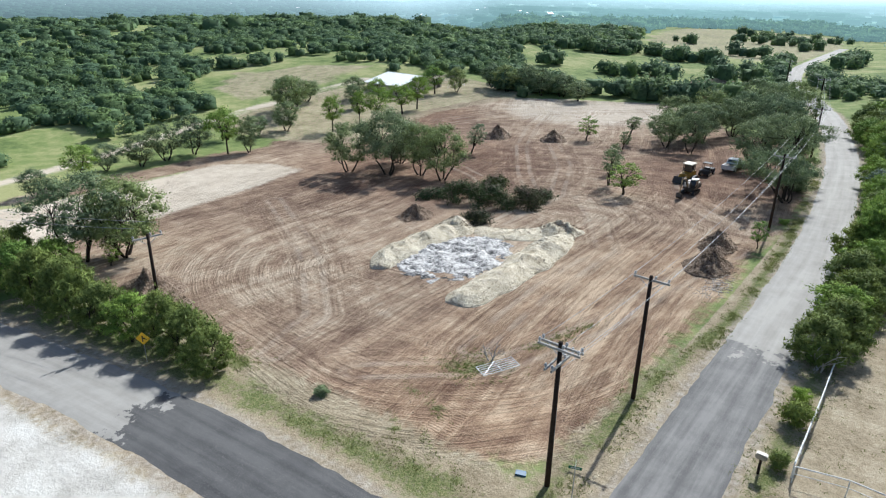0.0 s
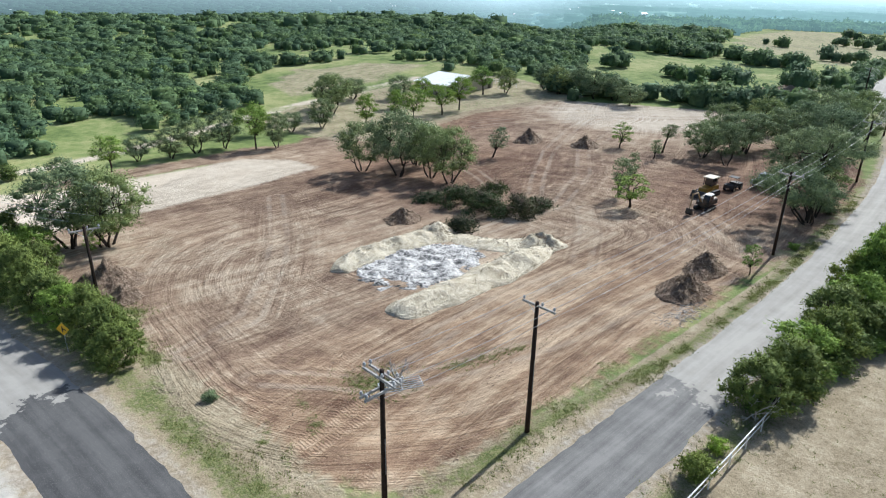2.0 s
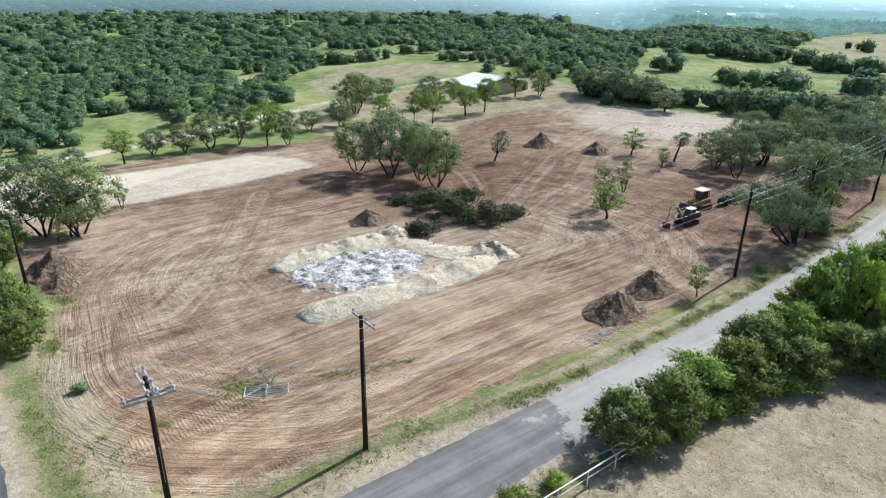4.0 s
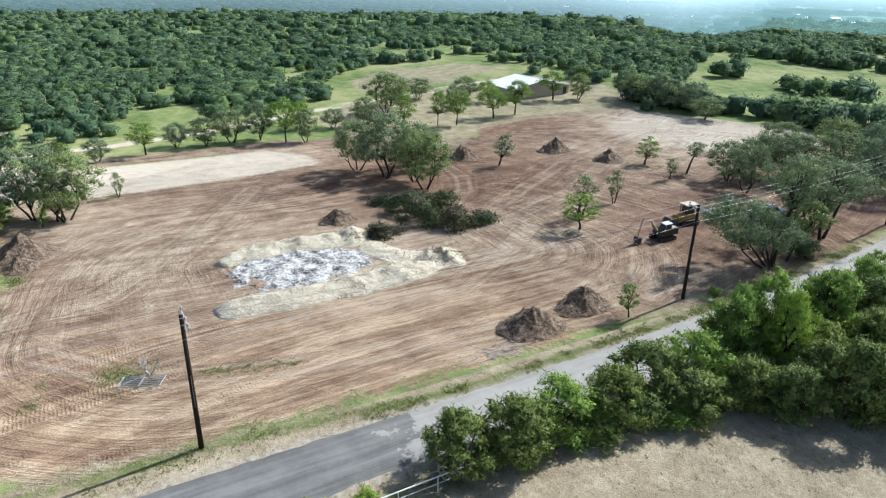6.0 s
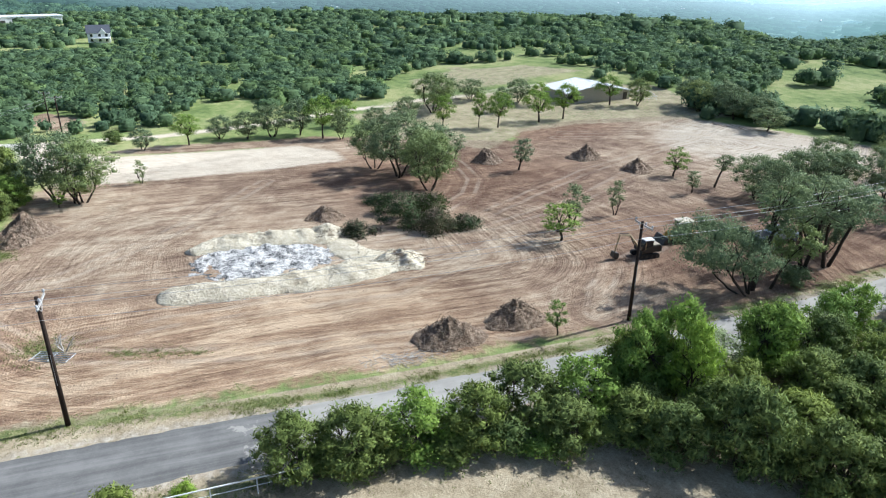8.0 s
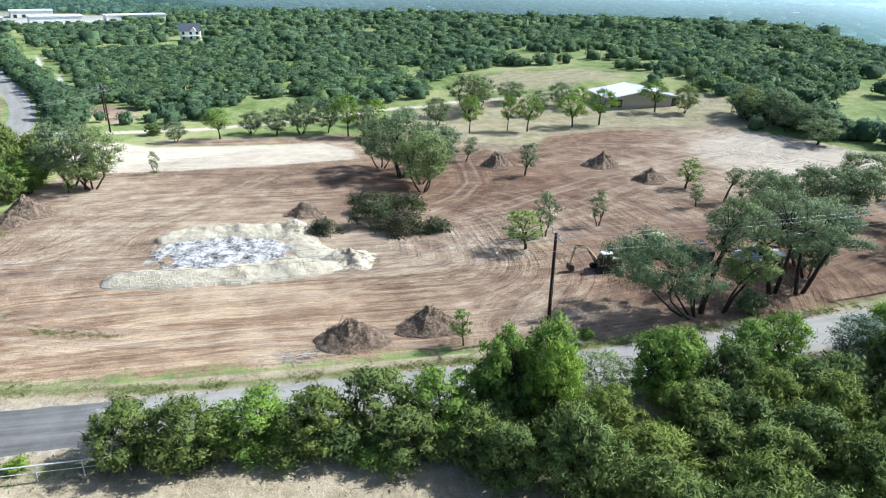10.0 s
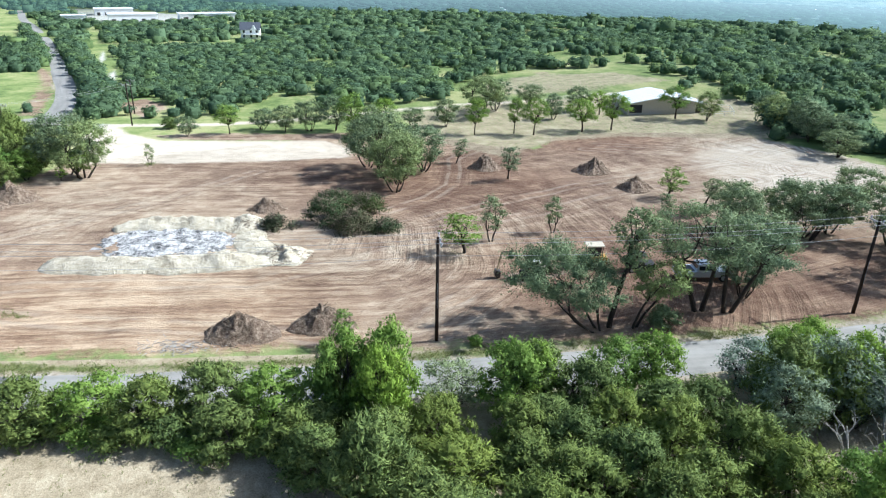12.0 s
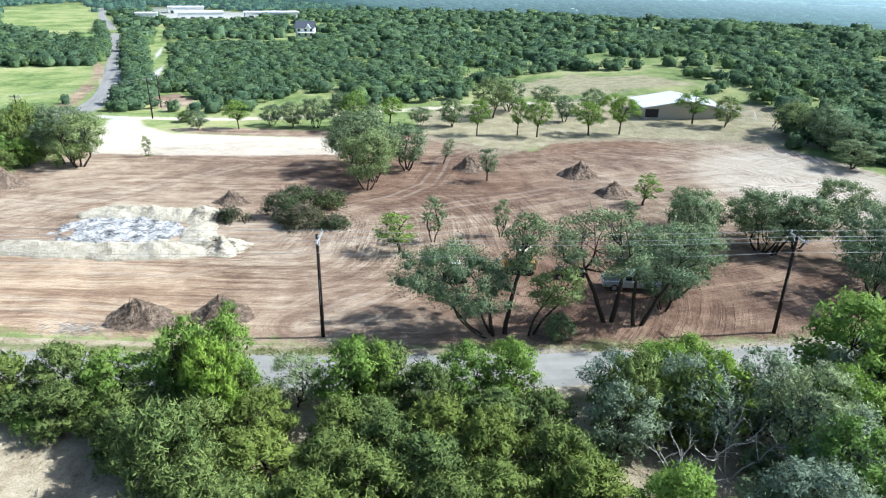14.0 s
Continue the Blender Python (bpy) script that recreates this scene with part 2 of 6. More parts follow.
    return m.done(col)


def asphalt_material(name, tar_dark, tar_light):
    m = Tree(name, 0.85, 0.3)
    fresh = m.attr("fresh").outputs["Fac"]
    along = m.attr("flow").outputs["Vector"]
    n1, n2 = m.noise(0.5, None, 6, 0.7), m.noise(18.0, None, 3, 0.6)
    wear = m.noise(1.0, m.scaled(along, (0.035, 0.8, 1)), 5, 0.65)
    old = m.ramp(m.math("ADD", m.math("MULTIPLY", wear, 0.6), m.math("MULTIPLY", n1, 0.4)), (0.35, (0.19, 0.18, 0.163)), (0.6, (0.305, 0.291, 0.265)))
    tar = m.ramp(m.math("ADD", m.math("MULTIPLY", wear, 0.7), m.math("MULTIPLY", n1, 0.3)), (0.41, tar_dark), (0.58, tar_light))
    edge = m.math("ADD", fresh, m.math("MULTIPLY", m.math("SUBTRACT", m.noise(0.45, None, 6, 0.65), 0.5), 12.0))
    col = m.mix(m.step(edge, -0.15, 0.15), old, tar)
    col = m.mix(m.step(n2, 0.5, 0.75, 0.0, 0.2), col, (0.4, 0.37, 0.33))
    m.bump(n2, 0.3, 0.02)
    return m.done(col)


def rubble_material(name, *stops, scale=1.6, depth=0.25, speck=0.4):
    m = Tree(name, 0.95, 0.1)
    n = m.noise(scale, None, 8, 0.72)
    fine = m.noise(scale * 5, None, 4, 0.7)
    m.bump(m.math("ADD", n, m.math("MULTIPLY", fine, 0.6)), 1.0, depth)
    return m.done(m.ramp(m.math("ADD", m.math("MULTIPLY", n, 1 - speck), m.math("MULTIPLY", fine, speck)), *stops))


EARTH = ground_material()
ASPHALT = asphalt_material("asphalt", (0.088, 0.086, 0.084), (0.18, 0.174, 0.166))
ASPHALT_DARK = asphalt_material("dark_asphalt", (0.044, 0.044, 0.046), (0.09, 0.089, 0.088))
LEAF_OAK = foliage("oak_leaves", (0.066, 0.1, 0.053), (0.293, 0.355, 0.183), (0.168, 0.217, 0.113), 0.25)
LEAF_JUNIPER = foliage("juniper_sprays", (0.032, 0.06, 0.022), (0.243, 0.297, 0.086), (0.122, 0.16, 0.05), 0.18)
LEAF_ELM = foliage("elm_leaves", (0.055, 0.115, 0.024), (0.302, 0.42, 0.096), (0.175, 0.262, 0.06), 0.3)
LEAF_SILVER = foliage("silvery_oak_leaves", (0.075, 0.105, 0.065), (0.34, 0.4, 0.265), (0.2, 0.25, 0.165), 0.25)
# base colours lifted and blued to stand for haze over the woods
LEAF_WOODS = foliage("woodland_leaves", (0.054, 0.093, 0.05), (0.165, 0.24, 0.126), (0.098, 0.15, 0.084), 0.32, 1.2, "tone")
LEAF_FELLED = foliage("felled_sprays", (0.016, 0.03, 0.015), (0.1, 0.14, 0.06), (0.048, 0.064, 0.032), 0.15)
LEAF_DRY = foliage("withered_sprays", (0.022, 0.028, 0.015), (0.11, 0.12, 0.058), (0.07, 0.067, 0.038), 0.12)
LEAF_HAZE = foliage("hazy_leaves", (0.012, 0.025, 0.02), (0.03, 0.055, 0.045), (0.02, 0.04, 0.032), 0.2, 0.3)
GRASS = foliage("grass_blades", (0.07, 0.105, 0.03), (0.17, 0.225, 0.065), (0.235, 0.225, 0.10), 0.35)
# bluish base stands in for haze, with more haze added below as emission
LEAF_VALE = foliage("far_hazed_leaves", (0.035, 0.065, 0.045), (0.11, 0.18, 0.11), (0.07, 0.12, 0.08), 0.3, 0.6, "tone")
LEAF_WOODS.node_tree.nodes["Principled BSDF"].inputs["Specular IOR Level"].default_value = 0.03
# emission colours of the haze painted on far trees and valley, near and far
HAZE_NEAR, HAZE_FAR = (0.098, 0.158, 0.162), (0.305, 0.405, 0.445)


def haze_glow(mat):
    """Blue haze painted into the emission of far leaves, thicker with distance."""
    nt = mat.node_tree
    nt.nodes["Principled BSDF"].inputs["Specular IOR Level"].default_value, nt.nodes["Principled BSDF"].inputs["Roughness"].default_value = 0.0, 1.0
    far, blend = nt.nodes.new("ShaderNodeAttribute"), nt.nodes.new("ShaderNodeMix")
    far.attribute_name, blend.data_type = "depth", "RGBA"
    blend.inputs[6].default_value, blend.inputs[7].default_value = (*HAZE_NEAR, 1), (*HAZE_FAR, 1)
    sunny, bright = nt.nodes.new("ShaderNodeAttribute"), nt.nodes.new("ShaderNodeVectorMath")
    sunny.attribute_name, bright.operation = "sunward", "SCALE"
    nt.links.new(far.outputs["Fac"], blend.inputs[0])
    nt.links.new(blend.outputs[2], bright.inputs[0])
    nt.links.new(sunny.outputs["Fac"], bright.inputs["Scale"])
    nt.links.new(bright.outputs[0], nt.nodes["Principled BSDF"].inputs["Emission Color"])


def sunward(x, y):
    """Gain of the painted haze glow, stronger towards the sun, in the north."""
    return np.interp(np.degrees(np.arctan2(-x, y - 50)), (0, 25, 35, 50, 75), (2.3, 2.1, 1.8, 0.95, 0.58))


# far leaves glow to imitate the haze in front of them
haze_glow(LEAF_HAZE)
haze_glow(LEAF_VALE)
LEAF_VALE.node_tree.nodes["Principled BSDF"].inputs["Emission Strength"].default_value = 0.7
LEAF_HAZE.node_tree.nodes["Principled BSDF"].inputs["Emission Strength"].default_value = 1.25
BARK = rubble_material("bark", (0.3, (0.018, 0.014, 0.011)), (0.6, (0.065, 0.053, 0.042)), scale=6, depth=0.03)
ROOT_WOOD = rubble_material("torn_roots", (0.3, (0.09, 0.065, 0.048)), (0.6, (0.30, 0.235, 0.175)), scale=6, depth=0.02)
DEAD_WOOD = rubble_material("bleached_wood", (0.3, (0.22, 0.20, 0.18)), (0.6, (0.5, 0.47, 0.43)), scale=6, depth=0.02)
SPOIL = rubble_material("limestone_spoil", (0.34, (0.35, 0.295, 0.21)), (0.48, (0.50, 0.44, 0.33)), (0.62, (0.62, 0.565, 0.45)), scale=0.9, depth=0.28, speck=0.2)
ASH = rubble_material("ash_and_char", (0.385, (0.045, 0.045, 0.045)), (0.45, (0.17, 0.166, 0.163)), (0.51, (0.45, 0.435, 0.415)), (0.6, (0.70, 0.68, 0.65)), scale=0.62, depth=0.35)
HEAP = rubble_material("soil_and_roots", (0.36, (0.075, 0.05, 0.036)), (0.48, (0.225, 0.16, 0.115)), (0.6, (0.43, 0.34, 0.255)), scale=2.4, depth=0.4)
CLOD = rubble_material("dry_clods", (0.35, (0.14, 0.10, 0.075)), (0.6, (0.36, 0.28, 0.21)), scale=2.0, depth=0.02)
POLE_WOOD = rubble_material("creosoted_wood", (0.3, (0.012, 0.009, 0.008)), (0.6, (0.045, 0.032, 0.026)), scale=7, depth=0.02)
ARM_WOOD = rubble_material("weathered_timber", (0.3, (0.22, 0.21, 0.20)), (0.6, (0.46, 0.45, 0.43)), scale=8, depth=0.01)
GALVANISED = plain("galvanised_steel", (0.55, 0.56, 0.57), 0.45, 0.7)
WHITE_PAINT = plain("white_pipe_paint", (0.72, 0.72, 0.70), 0.5)
WIRE = plain("aluminium_wire", (0.42, 0.42, 0.42), 0.5, 0.3)
PORCELAIN = plain("porcelain", (0.45, 0.46, 0.48), 0.3)
YELLOW = plain("machine_yellow", (0.42, 0.225, 0.03), 0.55)
WORN_YELLOW = plain("worn_yellow_paint", (0.36, 0.275, 0.16), 0.65)
SIGN_YELLOW = plain("sign_yellow", (0.80, 0.45, 0.01), 0.5, spread=0.08)
BLACK = plain("black_rubber", (0.02, 0.02, 0.022), 0.7)
DARK_STEEL = plain("dark_steel", (0.07, 0.065, 0.06), 0.55, 0.4)
CANOPY = plain("dusty_pale_paint", (0.55, 0.49, 0.38), 0.6)
CREAM = plain("cream_paint", (0.36, 0.31, 0.24), 0.5)
CAR_SILVER = plain("car_paint", (0.60, 0.63, 0.66), 0.25, 0.2, 0.06)
GLASS = plain("tinted_glass", (0.02, 0.025, 0.03), 0.08, 0.0, 0.1, spec=0.6)
ROOF_WHITE = plain("pale_metal_roof", (0.80, 0.81, 0.82), 0.5, 0.1, 0.08)
TAN_WALL = plain("tan_metal_cladding", (0.42, 0.39, 0.34), 0.6, 0.0, 0.12)
WALL_WHITE = plain("white_render", (0.8, 0.8, 0.79), 0.7, 0.0, 0.06)
ROOF_DARK = plain("dark_shingles", (0.09, 0.10, 0.125), 0.8)
GREEN_SIGN = plain("green_sign", (0.02, 0.16, 0.07), 0.5)
BLUE_TARP = plain("blue_plastic", (0.05, 0.12, 0.2), 0.5)


# ---- shared builders ----
def mesh_from(name, verts, faces, material, smooth=False, normals=None):
    me = bpy.data.meshes.new(name)
    if isinstance(faces, np.ndarray):
        n, k = faces.shape
        me.vertices.add(len(verts)), me.loops.add(n * k), me.polygons.add(n)
        me.vertices.foreach_set("co", np.asarray(verts, np.float32).ravel())
        me.loops.foreach_set("vertex_index", faces.astype(np.int32).ravel())
        me.polygons.foreach_set("loop_start", np.arange(0, n * k, k, dtype=np.int32))
        me.update(calc_edges=True)
    else:
        me.from_pydata([tuple(v) for v in verts], [], faces)
    me.polygons.foreach_set("use_smooth", np.full(len(me.polygons), smooth))
    me.materials.append(material)
    if normals is not None:
        me.normals_split_custom_set_from_vertices(normals)
    return me


def child(name, me, parent, label=""):
    ob = new(name, me)
    ob.parent = parent
    return tagged(ob, label=label)


def part(name, bm, material, parent, label="", smooth=False):
    me = bpy.data.meshes.new(name)
    bm.to_mesh(me)
    bm.free()
    me.polygons.foreach_set("use_smooth", np.full(len(me.polygons), smooth))
    me.materials.append(material)
    ob = new(name, me)
    ob.parent = parent
    return tagged(ob, label=label)


def box(bm, size, at=(0, 0, 0), turn=(0, 0, 0), bevel=0.0):
    made = bmesh.ops.create_cube(bm, size=1.0)["verts"]
    bmesh.ops.transform(bm, matrix=pose(*at, *turn) @ Matrix.Diagonal((*size, 1)), verts=made)
    if bevel:
        edges = list({e for v in made for e in v.link_edges})
        bmesh.ops.bevel(bm, geom=edges, offset=bevel, segments=2, affect="EDGES")


def rod(bm, a, b, r0, r1=None, seg=8):
    a, b = Vector(a), Vector(b)
    r1 = r0 if r1 is None else r1
    made = bmesh.ops.create_cone(bm, cap_ends=True, segments=seg, radius1=r0, radius2=r1, depth=(b - a).length)["verts"]
    bmesh.ops.transform(bm, matrix=Matrix.Translation((a + b) / 2) @ (b - a).to_track_quat("Z", "Y").to_matrix().to_4x4(), verts=made)


def tube(paths, seg=6):
    """Tapered limbs: each path a list of (point, radius)."""
    verts, faces = [], []
    for path in paths:
        base = len(verts)
        for i, (p, r) in enumerate(path):
            q = Vector(path[min(i + 1, len(path) - 1)][0]) - Vector(path[max(i - 1, 0)][0])
            side = q.orthogonal().normalized()
            up = q.normalized().cross(side)
            verts += [Vector(p) + r * (math.cos(k * math.tau / seg) * side + math.sin(k * math.tau / seg) * up) for k in range(seg)]
        for i in range(len(path) - 1):
            for k in range(seg):
                k2 = (k + 1) % seg
                faces.append((base + i * seg + k, base + i * seg + k2, base + (i + 1) * seg + k2, base + (i + 1) * seg + k))
    return [tuple(v) for v in verts], faces


# ---- the lie of the land ----
LAND = (0.9157, 0.1001, -1.3477, -2.1764, 0.8514, 0.3586, -0.4415, 0.5438, 0.0192)
EDGE_YAW = (-180, -60, 0, 14, 27, 36, 40, 42, 49, 55, 64, 73, 80, 95, 110, 140, 180)
EDGE_FAR = (260, 240, 230, 235, 320, 300, 295, 325, 440, 475, 495, 505, 540, 660, 900, 900, 260)


def brink(x, y):
    """Where the plateau ends, and how steeply it falls there (0 gentle, 1 steep)."""
    yaw = np.degrees(np.arctan2(-np.asarray(x, float), np.asarray(y, float) - 50))
    return np.interp(yaw, EDGE_YAW, EDGE_FAR), np.interp(yaw, (34, 41, 86, 102), (0, 1, 1, 0))


def land(x, y):
    """Height of the ground."""
    x, y = np.asarray(x, float), np.asarray(y, float)
    u, v = np.clip(x, -150, 40) / 50, np.clip(y, -40, 170) / 50
    z = sum(c * b for c, b in zip(LAND, (u * 0 + 1, u, v, u * u, u * v, v * v, u * u * u, u * u * v, u * v * v)))
    away = np.hypot(x, y - 50)
    yaw = np.degrees(np.arctan2(-x, y - 50))
    rim, steep = brink(x, y)
    past = away - rim
    z = z - (1 - steep) * 0.030 * np.clip(past, 0, 900) - steep * (0.13 * np.clip(past, 0, 420) + 0.008 * np.clip(past - 420, 0, 1500))
    z = z - 0.024 * np.clip(-150 - x, 0, 260)
    # a low rise to the west
    z = z + 2.5 * np.exp(-((away - 400) / 130) ** 2) * np.clip((yaw - 28) / 12, 0, 1) * np.clip((85 - yaw) / 25, 0, 1)
    return z


def ground(x, y):
    return float(land(x, y))


def inside(poly, x, y):
    """Signed distance to a polygon's edge, positive inside."""
    x, y = np.asarray(x, float), np.asarray(y, float)
    best, odd = np.full(x.shape, 1e9), np.zeros(x.shape, bool)
    for (ax, ay), (bx, by) in zip(poly, poly[1:] + poly[:1]):
        dx, dy = bx - ax, by - ay
        k = np.clip(((x - ax) * dx + (y - ay) * dy) / (dx * dx + dy * dy), 0, 1)
        best = np.minimum(best, np.hypot(x - ax - k * dx, y - ay - k * dy))
        if dy:
            odd ^= ((ay > y) != (by > y)) & (x < dx * (y - ay) / dy + ax)
    return np.where(odd, best, -best)


def along(path, x, y):
    """Distance to a polyline."""
    x, y = np.asarray(x, float), np.asarray(y, float)
    best = np.full(x.shape, 1e9)
    for (ax, ay), (bx, by) in zip(path, path[1:]):
        dx, dy = bx - ax, by - ay
        k = np.clip(((x - ax) * dx + (y - ay) * dy) / (dx * dx + dy * dy), 0, 1)
        best = np.minimum(best, np.hypot(x - ax - k * dx, y - ay - k * dy))
    return best


LOT = [(-13, 30), (-15, 27), (-19, 25), (-27, 23.5), (-36, 24), (-47, 26.5), (-56, 25), (-70, 24), (-80, 26), (-100, 60), (-106, 55), (-108, 70), (-104, 80),
       (-108, 84), (-100, 92), (-93, 100), (-90, 108), (-100, 113), (-104, 130), (-100, 154), (-82, 164), (-60, 170), (-44, 160), (-34, 140), (-20, 136),
       (-15.2, 120), (-12.9, 100), (-12.2, 88), (-12.6, 75), (-12.8, 60)]
PAD = [(-79, 28), (-80, 45), (-82.5, 62), (-85, 71.5), (-92, 72), (-100, 66), (-100, 48), (-100.5, 34), (-108, 25), (-117, 20), (-116, 14), (-100, 19), (-88, 22)]
DRIVE = [(-121, -12), (-118, 18), (-118.5, 40), (-124, 60), (-132, 82), (-137, 105), (-139, 124), (-141, 146)]
EAST_FIELD = [(-1.9, 20), (-1.9, 51), (-1, 62), (4, 72), (20, 84), (60, 95), (60, 10)]
ROAD_EAST = [(-7, 20.4), (-7.1, 25), (-7.3, 40), (-7.4, 60), (-7.7, 75), (-8.7, 92), (-9.8, 105), (-11.2, 118), (-13.4, 132), (-17, 150), (-20.5, 165), (-28, 190),
             (-38, 220), (-45, 255), (-49, 300), (-53, 370), (-57, 450)]
ROAD_SOUTH = [(120, 14), (60, 15.5), (20, 16.6), (4, 17), (-10, 17.3), (-22, 17.4), (-32, 17.1), (-42, 16.3), (-52, 15), (-62, 13.5), (-80, 9.5), (-105, 4.5), (-133, 0), (-176, -15.5), (-262, -55), (-351, -97), (-456, -151), (-533, -194), (-640, -246)]
ROAD_SIDE = [(-131, 1), (-124, -4), (-118, -10.5), (-104, -32)]
GRAVEL_LOT = [(-20, 14.5), (-30, 13.5), (-40, 12.5), (-50, 11), (-62, 8.5), (-66, -14), (-10, -14)]
BARN_FIELD = [(-191, 128), (-178, 156), (-148, 168), (-142, 152), (-136, 106), (-141, 97), (-168, 104)]
SMALL_MEADOW = [(-127, 45), (-139, 43), (-150, 48), (-154, 60), (-141, 65), (-129, 58)]
BARN_YARD = [(-87, 100), (-95, 93), (-102, 88), (-126, 84), (-138, 105), (-138, 150), (-128, 170), (-96, 166), (-98, 150), (-102, 128), (-99, 112)]
NORTH_MEADOW = [(-141, 249), (-109, 265), (-91, 274), (-73, 253), (-47, 221), (-71, 205), (-94, 222), (-120, 228)]
NORTH_FIELD = [(-112, 322), (-137, 344), (-200, 560), (-94, 685), (-62, 500), (-54, 300), (-80, 308)]
LANE_FIELD = [(-40, 282), (-48, 450), (-15, 450), (0, 250), (-16, 232)]
SOUTH_FIELD = [(-116, -20), (-132, -8), (-188, -28), (-222, -43), (-207, -70), (-150, -80)]
FAR_FIELD = [(-343, -123), (-369, -109), (-533, -198), (-730, -310), (-635, -343), (-462, -233), (-380, -160)]
WORKS_YARD = [(-499, -82), (-607, -63), (-694, -238), (-545, -150), (-505, -150)]
ROW_STRIP = [(-98, 12), (-126, 12), (-126, 62), (-134, 82), (-120, 104), (-104, 88), (-104, 72)]
HOUSE_YARD = [(-352, -8), (-410, -10), (-408, 18), (-352, 14)]
DIRT_PATCH = [(-147, 8), (-158, 13), (-143, 24), (-128, 22)]
TRACK_WEST = [(-160, 2), (-222, -19), (-320, -60), (-441, -108)]
TRACKS = [[(-50.5, 77.7), (-56.9, 84), (-64.7, 88.2), (-74.2, 89.8), (-83, 90.5), (-92, 97)], [(-44, 78.6), (-53, 91.3), (-63.8, 108.4), (-72.8, 128), (-78, 143), (-84, 150)],
          [(-41.4, 64.7), (-41.5, 81), (-49.2, 98.3), (-59.5, 113.2), (-66, 137)], [(-14.5, 72), (-17, 60.9), (-18.7, 48), (-22, 36), (-30, 29)], [(-15.6, 79.5), (-20, 82.6), (-25, 87.4), (-29, 97)],
          [(-37, 27), (-39.5, 34), (-49.4, 42.3), (-56.5, 47), (-74, 57)], [(-25, 37), (-26.4, 50), (-26.2, 64), (-32, 74), (-38, 82)], [(-90, 117), (-84, 134), (-72, 150), (-58, 158)], [(-94, 121), (-88, 138), (-76, 154)]]
FENCE_STRIP = [(-236, -48), (-176, -21.5), (-134, -6.7)]
PAD_STRIP = [(-100, 66), (-100, 48), (-101, 36), (-106, 30), (-109, 40), (-108, 56), (-105, 74), (-98, 82), (-92, 72)]
NORTH_OPEN = [(-106, 160), (-118, 200), (-148, 245), (-150, 256), (-112, 278), (-132, 330), (-140, 400), (-130, 570), (-40, 570), (-30, 160)]
CLUMPS = [(-92, 172, 13, 6, 26), (-70, 176, 8, 4, 12), (-57, 176, 5, 4, 7), (-45, 179, 5, 4, 7), (-50, 188, 6, 3, 5), (-95, 219, 8, 5, 9), (-86, 227, 6, 4, 5), (-73, 213, 2, 2, 2), (-57, 225, 8, 5, 12), (-61, 238, 6, 5, 6),
          (-127, 275, 12, 5, 12), (-112, 290, 8, 6, 9), (-92, 280, 9, 6, 12), (-80, 281, 5, 5, 6), (-78, 328, 9, 3, 8), (-57, 285, 4, 8, 6), (-125, 377, 8, 4, 4), (-118, 224, 2, 2, 2), (-134, 243, 1, 1, 1), (-121, 216, 2, 2, 2),
          (-100, 460, 22, 6, 16), (-90, 520, 30, 8, 22), (-120, 540, 20, 8, 14), (-68, 420, 4, 30, 9), (-34, 300, 4, 30, 12), (-104, 168, 4, 6, 8)]
GAPS = [(-170, 58, 9, 4), (-182, 63, 7, 3), (-288, 102, 9, 5), (-261, 120, 9, 5), (-284, 153, 8, 6), (-244, 128, 8, 4), (-231, 115, 7, 5), (-218, 121, 7, 5), (-273, 61, 10, 5), (-377, 105, 14, 7),
        (-382, 58, 14, 7), (-355, 144, 12, 8), (-405, -1, 16, 12), (-300, 128, 9, 5), (-320, 40, 12, 5), (-205, 85, 8, 4), (-240, 60, 9, 4)]
WEED_PATCHES = [(-28.4, 22.2, 1.4, 0.45, 2.9), (-26.2, 22.3, 1.3, 0.5, 2.9), (-24.0, 22.9, 1.5, 0.5, 2.9), (-21.4, 23.2, 1.6, 0.55, 2.9), (-19.4, 23.5, 1.3, 0.5, 2.9), (-16.9, 24.2, 1.4, 0.4, 2.8), (-22.9, 25.6, 1.6, 0.2, 2.4), (-20.4, 25.6, 1.2, 0.2, 2.4),
                (-25.2, 29.6, 0.9, 0.3, 2.6), (-22.2, 28.8, 1.2, 0.3, 2.6), (-23.8, 34.9, 2.3, 1.5, 0.9), (-21.2, 40.6, 1.5, 0.45, 1.1), (-20.4, 43.6, 1.4, 0.45, 1.1), (-19.7, 46.0, 1.0, 0.4, 1.1), (-38.2, 24.8, 1.8, 1.0, 2.9), (-79.2, 38.4, 1.2, 0.9, 0), (-48, 27.0, 1.6, 0.9, 0.3)]


def axis(lo, hi, fine, reach):
    """Grid lines, close together from lo to hi and wider apart beyond."""
    core = np.arange(lo, hi + fine / 2, fine)
    out = [fine * 1.14 ** k for k in range(1, 80)]
    grow = np.cumsum(out)
    grow = grow[grow < reach]
    return np.concatenate([lo - grow[::-1], core, hi + grow])


def float_layer(me, name, values):
    a = me.attributes.new(name, "FLOAT", "POINT")
    a.data.foreach_set("value", np.asarray(values, np.float32).ravel())


def flow_layer(me, u, v):
    a = me.attributes.new("flow", "FLOAT_VECTOR", "POINT")
    a.data.foreach_set("vector", np.stack([u, v, u * 0], -1).astype(np.float32).ravel())


